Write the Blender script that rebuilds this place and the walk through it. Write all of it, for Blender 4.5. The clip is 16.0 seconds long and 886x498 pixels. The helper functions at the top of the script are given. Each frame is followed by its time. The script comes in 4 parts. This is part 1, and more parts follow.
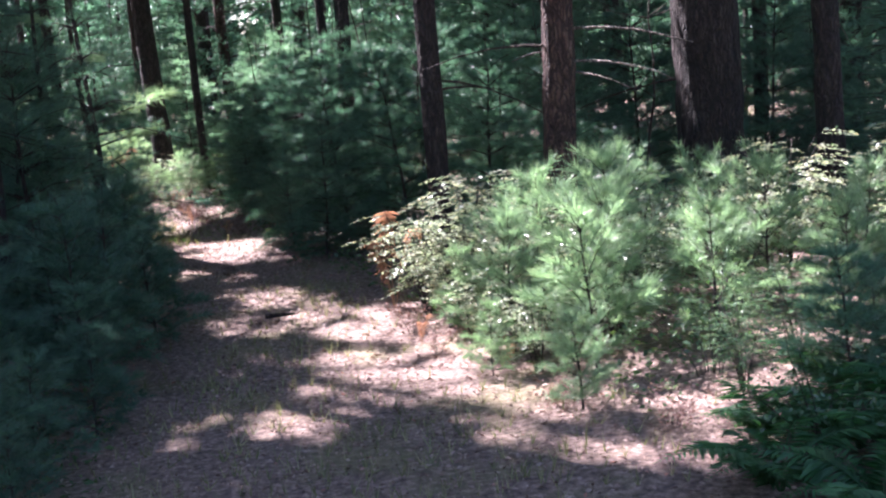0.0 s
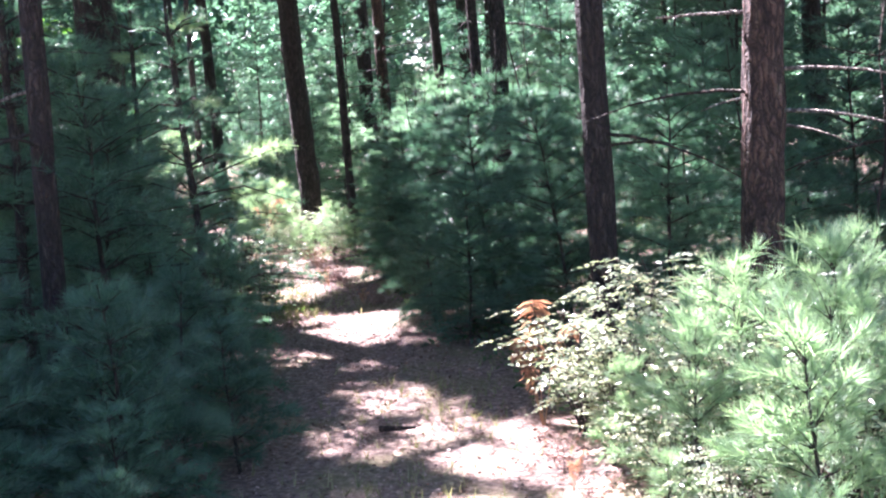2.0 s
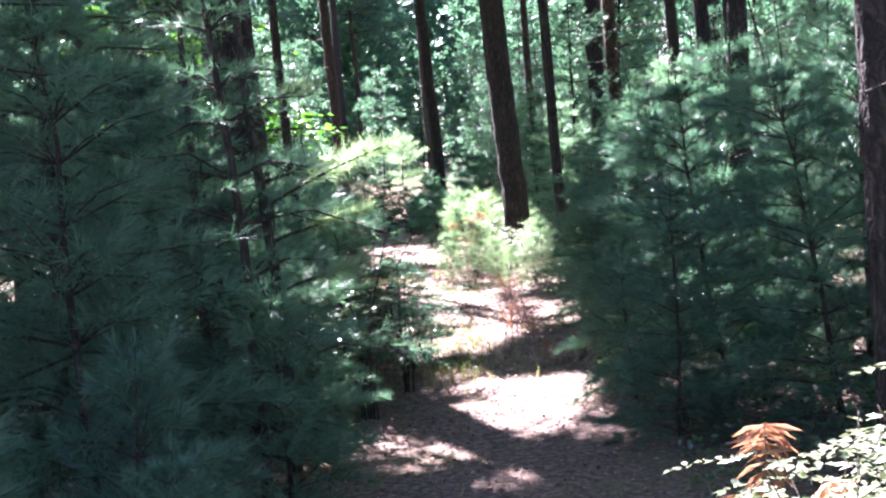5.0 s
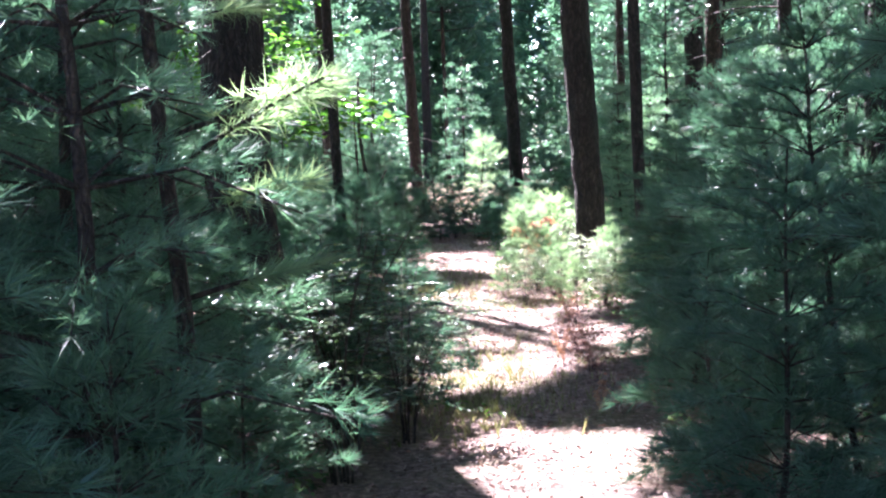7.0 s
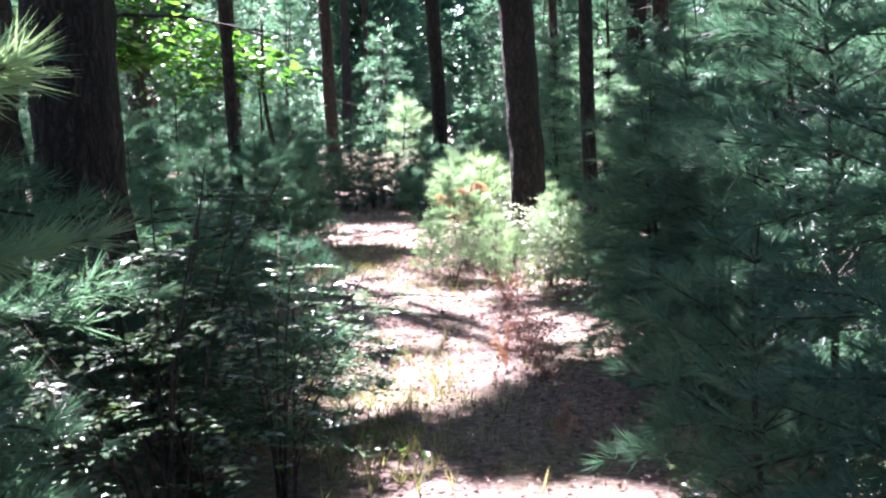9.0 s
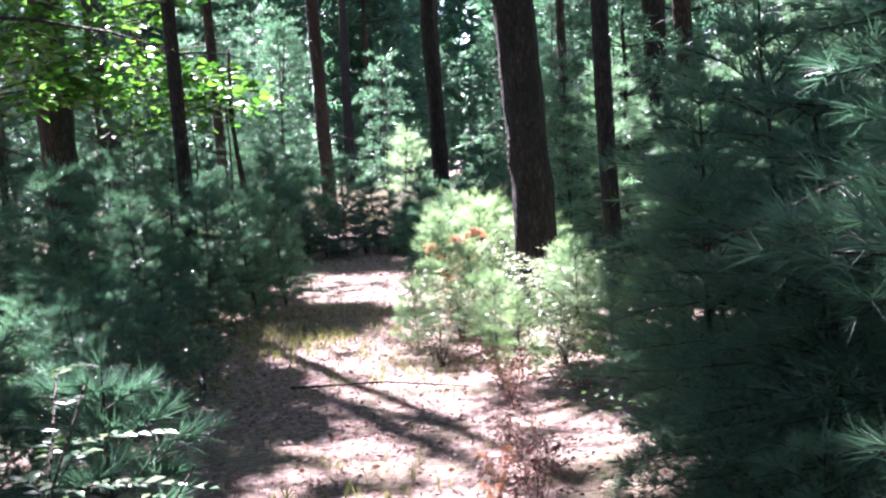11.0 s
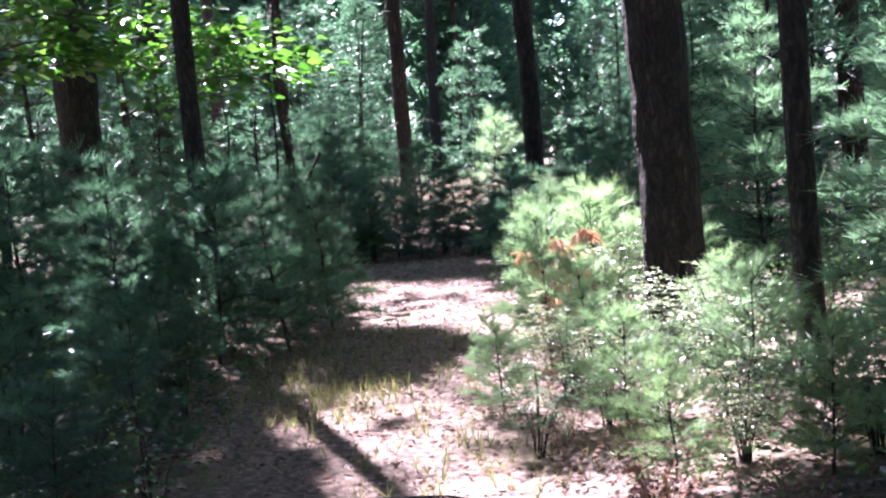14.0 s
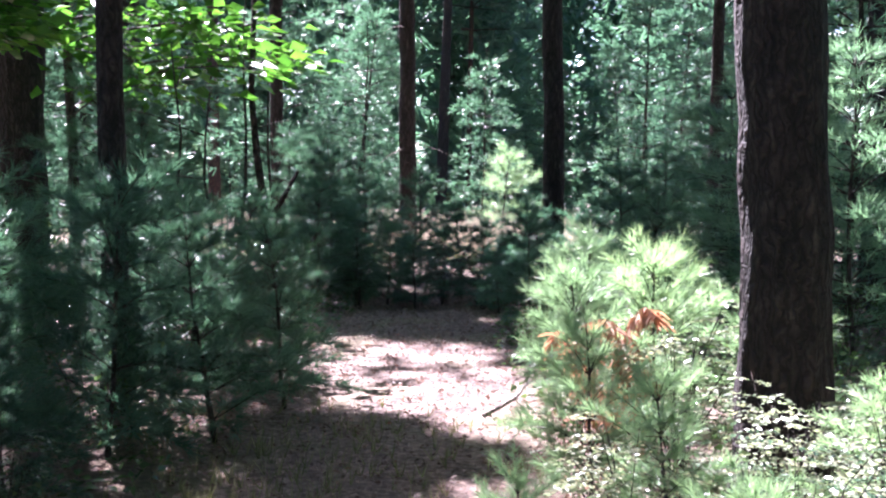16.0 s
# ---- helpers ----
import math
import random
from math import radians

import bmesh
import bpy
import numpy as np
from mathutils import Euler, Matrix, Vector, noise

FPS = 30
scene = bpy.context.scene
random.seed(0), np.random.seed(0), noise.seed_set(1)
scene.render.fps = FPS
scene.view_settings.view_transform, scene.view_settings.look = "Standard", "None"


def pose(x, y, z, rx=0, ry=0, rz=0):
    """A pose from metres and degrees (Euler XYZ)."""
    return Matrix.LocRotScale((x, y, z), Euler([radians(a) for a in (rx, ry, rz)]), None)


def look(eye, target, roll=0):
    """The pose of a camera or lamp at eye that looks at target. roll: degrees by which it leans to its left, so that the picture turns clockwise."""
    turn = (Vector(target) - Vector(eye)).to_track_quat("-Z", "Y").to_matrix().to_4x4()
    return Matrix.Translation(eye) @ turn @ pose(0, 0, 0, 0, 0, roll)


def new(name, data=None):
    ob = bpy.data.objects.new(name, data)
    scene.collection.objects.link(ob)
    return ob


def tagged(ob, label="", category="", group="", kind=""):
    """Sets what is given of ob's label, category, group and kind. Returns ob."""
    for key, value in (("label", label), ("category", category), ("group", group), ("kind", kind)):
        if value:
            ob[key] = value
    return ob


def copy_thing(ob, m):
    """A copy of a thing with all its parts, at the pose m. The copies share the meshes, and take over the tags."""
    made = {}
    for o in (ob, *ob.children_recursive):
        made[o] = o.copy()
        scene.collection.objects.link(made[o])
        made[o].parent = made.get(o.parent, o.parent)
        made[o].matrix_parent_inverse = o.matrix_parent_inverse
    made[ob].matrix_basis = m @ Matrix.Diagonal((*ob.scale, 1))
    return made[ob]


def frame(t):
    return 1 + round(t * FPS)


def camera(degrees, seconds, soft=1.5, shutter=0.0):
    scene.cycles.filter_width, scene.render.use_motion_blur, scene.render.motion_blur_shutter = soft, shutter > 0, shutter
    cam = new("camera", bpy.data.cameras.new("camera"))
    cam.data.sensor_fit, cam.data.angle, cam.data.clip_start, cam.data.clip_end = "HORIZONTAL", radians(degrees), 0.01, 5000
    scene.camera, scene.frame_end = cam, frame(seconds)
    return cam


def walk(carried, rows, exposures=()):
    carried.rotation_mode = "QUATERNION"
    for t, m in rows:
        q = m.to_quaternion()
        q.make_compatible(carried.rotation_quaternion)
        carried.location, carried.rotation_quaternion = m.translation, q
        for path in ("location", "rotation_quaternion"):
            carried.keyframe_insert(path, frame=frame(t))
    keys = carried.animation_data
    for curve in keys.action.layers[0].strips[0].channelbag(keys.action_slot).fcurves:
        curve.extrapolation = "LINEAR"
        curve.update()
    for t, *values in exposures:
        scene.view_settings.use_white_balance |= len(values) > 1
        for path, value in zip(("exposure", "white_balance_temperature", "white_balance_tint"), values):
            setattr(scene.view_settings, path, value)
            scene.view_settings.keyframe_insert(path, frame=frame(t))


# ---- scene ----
cam = camera(40.4, 16.0, soft=2.2)
PATH = [
    (0, (0.049, 0.127, 1.729), (0.026, 2.497, 1.346), -4.8),
    (0.5, (0.071, 0.566, 1.736), (-0.028, 2.939, 1.387), -6.5),
    (1, (0.066, 1.062, 1.688), (-0.114, 3.439, 1.411), -3.9),
    (1.5, (0.079, 1.494, 1.726), (-0.120, 3.871, 1.462), -3.5),
    (2, (0.102, 1.972, 1.740), (-0.257, 4.328, 1.470), -4.5),
    (2.5, (0.073, 2.430, 1.744), (-0.430, 4.757, 1.445), -8.0),
    (3, (0.168, 2.910, 1.700), (-0.391, 5.230, 1.450), -7.9),
    (3.5, (0.139, 3.394, 1.700), (-0.515, 5.688, 1.438), -6.0),
    (4, (0.110, 3.806, 1.724), (-0.587, 6.088, 1.450), -8.7),
    (4.2, (0.102, 4.032, 1.696), (-0.636, 6.301, 1.444), -8.4),
    (6.3, (-0.348, 6.377, 1.448), (-1.260, 8.591, 1.279), -3.9),
    (6.5, (-0.395, 6.577, 1.399), (-1.316, 8.789, 1.256), -4.2),
    (7, (-0.421, 6.979, 1.366), (-1.440, 9.144, 1.182), -2.9),
    (7.5, (-0.545, 7.380, 1.358), (-1.538, 9.553, 1.132), -5.6),
    (8, (-0.682, 7.842, 1.314), (-1.643, 10.009, 0.937), -7.6),
    (8.5, (-0.886, 8.245, 1.255), (-1.852, 10.430, 1.028), -3.0),
    (9, (-1.144, 8.725, 1.202), (-2.022, 10.945, 0.956), -2.4),
    (9.2, (-1.196, 8.861, 1.170), (-2.123, 11.062, 0.929), -4.0),
    (11.3, (-1.747, 10.812, 1.237), (-2.646, 13.031, 1.068), -4.0),
    (11.5, (-1.794, 10.933, 1.253), (-2.718, 13.142, 1.104), -5.3),
    (12, (-1.907, 11.329, 1.250), (-2.850, 13.531, 1.100), -3.0),
    (12.5, (-2.056, 11.675, 1.264), (-2.836, 13.937, 1.067), -6.3),
    (13, (-2.249, 12.106, 1.192), (-3.078, 14.352, 1.042), -3.9),
    (13.5, (-2.512, 12.577, 1.184), (-3.527, 14.744, 1.010), -0.8),
    (14, (-2.683, 13.012, 1.126), (-3.754, 15.151, 0.936), -4.1),
    (14.5, (-2.917, 13.477, 1.120), (-4.006, 15.605, 0.905), -1.3),
    (15, (-3.143, 13.901, 1.117), (-4.142, 16.069, 0.870), -4.7),
    (15.5, (-3.326, 14.374, 1.099), (-4.378, 16.518, 0.857), -3.0),
    (16, (-3.616, 14.863, 1.099), (-4.684, 17.008, 0.979), 0.7),
]
walk(cam, [(t, look(eye, target, roll)) for t, eye, target, roll in PATH], exposures=[(0.0, 3.0, 5900, 32), (1.5, 3.65, 5900, 34), (3.5, 3.95, 5900, 35), (7.0, 3.78, 5800, 33), (9.0, 3.62, 5850, 34), (12.5, 3.4, 5800, 35), (15.3, 3.1, 5750, 37), (16.0, 3.2, 5750, 36)])

# ---- daylight: a high sun ahead and to the left, blue sky through the canopy ----
SUN_AZ, SUN_EL = 47.0, 52.0  # degrees left of +y, degrees above the horizon
SUN = Vector((-math.sin(radians(SUN_AZ)) * math.cos(radians(SUN_EL)), math.cos(radians(SUN_AZ)) * math.cos(radians(SUN_EL)), math.sin(radians(SUN_EL))))
world = bpy.data.worlds.new("sky")
scene.world = world
world.use_nodes = True
wn = world.node_tree.nodes
sky = wn.new("ShaderNodeTexSky")
sky.sky_type, sky.sun_disc = "NISHITA", False
sky.sun_elevation, sky.sun_rotation = radians(SUN_EL), radians(-SUN_AZ)
world.node_tree.links.new(sky.outputs[0], wn["Background"].inputs[0])
wn["Background"].inputs[1].default_value = 0.05
sun = new("sun", bpy.data.lights.new("sun", "SUN"))
sun.data.energy, sun.data.angle, sun.data.color = 5.0, radians(0.6), (1.0, 0.95, 0.88)
sun.matrix_world = look(tuple(SUN * 60), (0, 0, 0))

# ---- materials ----


def material(name):
    m = bpy.data.materials.new(name)
    m.use_nodes = True
    t = m.node_tree
    return m, t, t.nodes, t.links, t.nodes["Principled BSDF"]


def ramp(nodes, stops):
    r = nodes.new("ShaderNodeValToRGB")
    while len(r.color_ramp.elements) < len(stops):
        r.color_ramp.elements.new(0.5)
    for e, (p, c) in zip(r.color_ramp.elements, stops):
        e.position, e.color = p, (*c, 1)
    return r


def noise_node(nodes, links, scale, detail=4.0, stretch=None, rough=0.6):
    n = nodes.new("ShaderNodeTexNoise")
    n.inputs["Scale"].default_value, n.inputs["Detail"].default_value, n.inputs["Roughness"].default_value = scale, detail, rough
    co = nodes.new("ShaderNodeTexCoord")
    if stretch:
        mp = nodes.new("ShaderNodeMapping")
        mp.inputs["Scale"].default_value = stretch
        links.new(co.outputs["Object"], mp.inputs["Vector"])
        links.new(mp.outputs[0], n.inputs["Vector"])
    else:
        links.new(co.outputs["Object"], n.inputs["Vector"])
    return n


def bark_material(name, dark, light, lichen):
    m, t, N, L, bs = material(name)
    plates = noise_node(N, L, 1.0, 5.0, (22, 22, 4.5))
    vor = N.new("ShaderNodeTexVoronoi")
    vor.feature = "DISTANCE_TO_EDGE"
    co, mp = N.new("ShaderNodeTexCoord"), N.new("ShaderNodeMapping")
    mp.inputs["Scale"].default_value = (32, 32, 6)
    vor.inputs["Scale"].default_value = 1.0
    warp = noise_node(N, L, 9.0, 3.0)
    bent = N.new("ShaderNodeMix")
    bent.data_type, bent.blend_type = "RGBA", "LINEAR_LIGHT"
    bent.inputs[0].default_value = 0.05
    L.new(co.outputs["Object"], bent.inputs[6])
    L.new(warp.outputs["Color"], bent.inputs[7])
    L.new(bent.outputs[2], mp.inputs["Vector"])
    L.new(mp.outputs[0], vor.inputs["Vector"])
    r = ramp(N, [(0.3, dark), (0.55, light), (0.78, lichen)])
    L.new(plates.outputs[0], r.inputs[0])
    crack = ramp(N, [(0.0, (0.22, 0.2, 0.2)), (0.28, (1, 1, 1))])
    L.new(vor.outputs["Distance"], crack.inputs[0])
    mul = N.new("ShaderNodeMix")
    mul.data_type, mul.blend_type = "RGBA", "MULTIPLY"
    mul.inputs[0].default_value = 1.0
    L.new(r.outputs[0], mul.inputs[6])
    L.new(crack.outputs[0], mul.inputs[7])
    L.new(mul.outputs[2], bs.inputs["Base Color"])
    add = N.new("ShaderNodeMath")
    L.new(vor.outputs["Distance"], add.inputs[0])
    L.new(plates.outputs[0], add.inputs[1])
    bump = N.new("ShaderNodeBump")
    bump.inputs["Strength"].default_value, bump.inputs["Distance"].default_value = 1.0, 0.05
    L.new(add.outputs[0], bump.inputs["Height"])
    L.new(bump.outputs[0], bs.inputs["Normal"])
    bs.inputs["Roughness"].default_value = 0.85
    return m


def leaf_material(name, stops, glow, through_part=0.4, rough=0.5, per_object=0.5):
    """Thin foliage: a colour that varies from leaf to leaf and plant to plant, part of the light passing through."""
    m, t, N, L, bs = material(name)
    geo, info = N.new("ShaderNodeNewGeometry"), N.new("ShaderNodeObjectInfo")
    mix = N.new("ShaderNodeMix")
    mix.inputs[0].default_value = per_object
    L.new(geo.outputs["Random Per Island"], mix.inputs[2])
    L.new(info.outputs["Random"], mix.inputs[3])
    r = ramp(N, stops)
    L.new(mix.outputs[0], r.inputs[0])
    big = noise_node(N, L, 3.0, 2.0)
    val = N.new("ShaderNodeMapRange")
    val.inputs["From Min"].default_value, val.inputs["From Max"].default_value = 0.3, 0.7
    val.inputs["To Min"].default_value, val.inputs["To Max"].default_value = 0.7, 1.3
    L.new(big.outputs[0], val.inputs["Value"])
    tone = N.new("ShaderNodeMix")
    tone.data_type, tone.blend_type = "RGBA", "MULTIPLY"
    tone.inputs[0].default_value = 1.0
    L.new(r.outputs[0], tone.inputs[6])
    L.new(val.outputs[0], tone.inputs[7])
    L.new(tone.outputs[2], bs.inputs["Base Color"])
    bs.inputs["Roughness"].default_value = rough
    tr = N.new("ShaderNodeBsdfTranslucent")
    tint = N.new("ShaderNodeMix")
    tint.data_type, tint.blend_type = "RGBA", "MULTIPLY"
    tint.inputs[0].default_value = 1.0
    tint.inputs[7].default_value = (*glow, 1)
    L.new(tone.outputs[2], tint.inputs[6])
    L.new(tint.outputs[2], tr.inputs["Color"])
    sh = N.new("ShaderNodeMixShader")
    sh.inputs[0].default_value = through_part
    L.new(bs.outputs[0], sh.inputs[1])
    L.new(tr.outputs[0], sh.inputs[2])
    L.new(sh.outputs[0], N["Material Output"].inputs["Surface"])
    return m


def ground_material():
    m, t, N, L, bs = material("leaf_litter_ground")
    a, b, c = noise_node(N, L, 1.3, 5.0), noise_node(N, L, 26.0, 6.0), noise_node(N, L, 90.0, 3.0)
    fine = ramp(N, [(0.3, (0.05, 0.033, 0.026)), (0.48, (0.17, 0.115, 0.09)), (0.62, (0.3, 0.215, 0.175)), (0.75, (0.42, 0.33, 0.27))])
    L.new(b.outputs[0], fine.inputs[0])
    moss = ramp(N, [(0.5, (0, 0, 0)), (0.64, (1, 1, 1))])
    L.new(a.outputs[0], moss.inputs[0])
    green = N.new("ShaderNodeMix")
    green.data_type = "RGBA"
    green.inputs[7].default_value = (0.15, 0.15, 0.05, 1)
    part_of = N.new("ShaderNodeMath")
    part_of.operation = "MULTIPLY"
    part_of.inputs[1].default_value = 0.45
    L.new(moss.outputs[0], part_of.inputs[0])
    L.new(part_of.outputs[0], green.inputs[0])
    L.new(fine.outputs[0], green.inputs[6])
    L.new(green.outputs[2], bs.inputs["Base Color"])
    add = N.new("ShaderNodeMath")
    L.new(b.outputs[0], add.inputs[0])
    L.new(c.outputs[0], add.inputs[1])
    bump = N.new("ShaderNodeBump")
    bump.inputs["Strength"].default_value, bump.inputs["Distance"].default_value = 0.8, 0.02
    L.new(add.outputs[0], bump.inputs["Height"])
    L.new(bump.outputs[0], bs.inputs["Normal"])
    bs.inputs["Roughness"].default_value = 0.9
    return m


BARK = bark_material("pine_bark", (0.014, 0.01, 0.008), (0.045, 0.031, 0.025), (0.11, 0.085, 0.072))
RED_BARK = bark_material("red_pine_bark", (0.03, 0.016, 0.012), (0.12, 0.066, 0.048), (0.22, 0.15, 0.115))
TWIG = bark_material("twig_bark", (0.03, 0.022, 0.016), (0.08, 0.06, 0.045), (0.13, 0.11, 0.09))
DEADWOOD = bark_material("bare_grey_wood", (0.2, 0.17, 0.14), (0.4, 0.35, 0.3), (0.55, 0.5, 0.45))
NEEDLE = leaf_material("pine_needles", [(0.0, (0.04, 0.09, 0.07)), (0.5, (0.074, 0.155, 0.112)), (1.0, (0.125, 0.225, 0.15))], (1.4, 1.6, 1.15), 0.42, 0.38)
# Sunlight put into the colour: needles lighter than NEEDLE, for saplings in sun.
NEEDLE_SUN_TONE = leaf_material("young_pine_needles", [(0.0, (0.14, 0.21, 0.15)), (0.5, (0.2, 0.31, 0.19)), (1.0, (0.31, 0.41, 0.23))], (1.4, 1.5, 1.05), 0.45, 0.38)
# In-between tone: some sunlight put into the colour, for pines in bright gaps.
NEEDLE_HALF_SUN = leaf_material("sunlit_pine_needles", [(0.0, (0.085, 0.155, 0.115)), (0.5, (0.135, 0.24, 0.165)), (1.0, (0.2, 0.32, 0.21))], (1.4, 1.55, 1.1), 0.42, 0.38)
LEAF = leaf_material("shrub_leaves", [(0.0, (0.05, 0.09, 0.05)), (0.6, (0.09, 0.15, 0.075)), (1.0, (0.17, 0.22, 0.09))], (1.4, 1.8, 0.8), 0.22, 0.16, 0.2)
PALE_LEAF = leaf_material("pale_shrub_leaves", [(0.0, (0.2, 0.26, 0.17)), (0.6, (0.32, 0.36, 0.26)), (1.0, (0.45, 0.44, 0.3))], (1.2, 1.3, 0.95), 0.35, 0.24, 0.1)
OAK_LEAF = leaf_material("oak_leaves", [(0.0, (0.04, 0.11, 0.025)), (0.6, (0.075, 0.18, 0.04)), (1.0, (0.13, 0.25, 0.05))], (1.5, 2.0, 0.8), 0.42, 0.22, 0.1)
GLOSSY_LEAF = leaf_material("glossy_shrub_leaves", [(0.0, (0.04, 0.085, 0.05)), (0.7, (0.075, 0.13, 0.07)), (1.0, (0.16, 0.21, 0.08))], (1.3, 1.7, 0.8), 0.15, 0.2, 0.1)
FERN_GREEN = leaf_material("fern_green", [(0.0, (0.02, 0.08, 0.03)), (0.6, (0.04, 0.13, 0.05)), (1.0, (0.07, 0.18, 0.07))], (1.3, 1.7, 0.8), 0.35, 0.5, 0.3)
RUST = leaf_material("dead_fronds", [(0.0, (0.36, 0.2, 0.13)), (0.6, (0.52, 0.32, 0.2)), (1.0, (0.64, 0.45, 0.3))], (1.15, 0.95, 0.78), 0.4, 0.7, 0.2)
DRY_LEAF = leaf_material("dried_leaves", [(0.0, (0.13, 0.065, 0.055)), (0.6, (0.27, 0.16, 0.135)), (1.0, (0.42, 0.29, 0.23))], (1.15, 1.0, 0.85), 0.35, 0.7, 0.2)
DEAD_BRUSH = leaf_material("dead_brush_stems", [(0.0, (0.26, 0.23, 0.19)), (0.6, (0.42, 0.38, 0.32)), (1.0, (0.55, 0.51, 0.44))], (1.1, 1.05, 0.9), 0.3, 0.7, 0.0)
LITTER = leaf_material("fallen_leaves", [(0.0, (0.09, 0.05, 0.035)), (0.35, (0.2, 0.13, 0.1)), (0.7, (0.34, 0.24, 0.2)), (0.96, (0.42, 0.32, 0.27)), (1.0, (0.36, 0.13, 0.08))], (1.0, 0.8, 0.6), 0.15, 0.55, 0.0)
GRASS = leaf_material("thin_grass", [(0.0, (0.13, 0.15, 0.08)), (0.5, (0.22, 0.22, 0.13)), (1.0, (0.36, 0.32, 0.23))], (1.3, 1.4, 0.7), 0.4, 0.6, 0.0)
GROUND = ground_material()

# ---- mesh helpers ----
rng = np.random.default_rng(7)
UP = np.array((0.0, 0.0, 1.0))


class Geo:
    """Triangles gathered piece by piece."""

    def __init__(self):
        self.v, self.t, self.n = [], [], 0

    def add(self, v, t):
        self.v.append(np.asarray(v, float))
        self.t.append(np.asarray(t, int) + self.n)
        self.n += len(v)

    def mesh(self, name, mat, smooth=False):
        me = bpy.data.meshes.new(name)
        if self.n:
            v, t = np.concatenate(self.v), np.concatenate(self.t)
            me.vertices.add(len(v))
            me.vertices.foreach_set("co", v.ravel())
            me.loops.add(len(t) * 3)
            me.loops.foreach_set("vertex_index", t.ravel().astype(np.int32))
            me.polygons.add(len(t))
            me.polygons.foreach_set("loop_start", np.arange(0, len(t) * 3, 3, dtype=np.int32))
            if smooth:
                me.polygons.foreach_set("use_smooth", np.ones(len(t), dtype=bool))
            me.update(calc_edges=True)
        me.materials.append(mat)
        return me


def part(name, geo, mat, parent, label="", smooth=False):
    ob = new(name, geo.mesh(name, mat, smooth))
    ob.parent = parent
    return tagged(ob, label=label)


def tube(geo, pts, radii, sides=6, wobble=0.0):
    pts, radii = np.asarray(pts, float), np.asarray(radii, float)
    d = np.gradient(pts, axis=0)
    d /= np.linalg.norm(d, axis=1)[:, None] + 1e-9
    ref = np.where(np.abs(d[:, 2:3]) > 0.9, np.array([[1.0, 0, 0]]), UP[None])
    a = np.cross(d, ref)
    a /= np.linalg.norm(a, axis=1)[:, None]
    b = np.cross(d, a)
    ang = np.arange(sides) * 2 * np.pi / sides
    r = radii[:, None] * (1 + wobble * rng.standard_normal((len(pts), sides)))
    v = pts[:, None] + r[..., None] * (np.cos(ang)[None, :, None] * a[:, None] + np.sin(ang)[None, :, None] * b[:, None])
    t = []
    for i in range(len(pts) - 1):
        for j in range(sides):
            p, q = i * sides + j, i * sides + (j + 1) % sides
            t += [(p, q, q + sides), (p, q + sides, p + sides)]
    top = len(pts) * sides
    v = np.concatenate([v.reshape(-1, 3), pts[-1:]])
    t += [(top - sides + j, top - sides + (j + 1) % sides, top) for j in range(sides)]
    geo.add(v, t)


def unit(a):
    return a / (np.linalg.norm(a, axis=-1, keepdims=True) + 1e-9)


def tufts(geo, P, D, n, length, width, spread):
    """Needle bundles: n slender blades fanning out of each point P about the axis D."""
    P, D = np.repeat(np.asarray(P), n, 0), np.repeat(unit(np.asarray(D)), n, 0)
    k = len(P)
    d = unit(D + spread * rng.standard_normal((k, 3)))
    side = unit(np.cross(d, rng.standard_normal((k, 3)))) * width * 0.5
    ln = length * rng.uniform(0.65, 1.1, (k, 1))
    base = P + d * ln * 0.05
    v = np.stack([base - side, base + side, P + d * ln], 1).reshape(-1, 3)
    geo.add(v, np.arange(k * 3).reshape(-1, 3))


def leaves(geo, P, D, size, broad=0.55, fold=0.2, tilt=0.5):
    """Pointed leaves folded along the midrib, one at each P along D."""
    P, D = np.asarray(P), unit(np.asarray(D))
    k = len(P)
    s = size * rng.uniform(0.6, 1.2, (k, 1))
    nrm = unit(UP[None] + tilt * rng.standard_normal((k, 3)))
    w = unit(np.cross(D, nrm))
    nrm = np.cross(w, D)
    mid = P + D * s * 0.45
    v = np.stack([P, mid + w * s * broad * 0.5 + nrm * s * fold * 0.4, P + D * s - nrm * s * 0.1, mid - w * s * broad * 0.5 + nrm * s * fold * 0.4], 1).reshape(-1, 3)
    i = np.arange(k)[:, None] * 4
    geo.add(v, np.concatenate([i + np.array([[0, 1, 2]]), i + np.array([[0, 2, 3]])]))


# ---- the line of the path: middle and half width by y ----
PY = (-20, 0, 5, 8.5, 11, 13, 15.4, 17.5, 19.6, 21.3, 23.2, 27, 40)
PX = (0.3, 0.05, -0.25, -1.3, -2.05, -2.9, -3.95, -5.1, -6.2, -7.15, -8.0, -9.7, -17)
PW = (1.0, 1.1, 1.1, 0.8, 0.7, 0.65, 0.75, 0.8, 0.7, 0.6, 0.55, 0.5, 0.4)


def off_path(x, y):
    """Metres outside the path's edge (negative on the path)."""
    return np.abs(x - np.interp(y, PY, PX)) * 0.9 - np.interp(y, PY, PW)


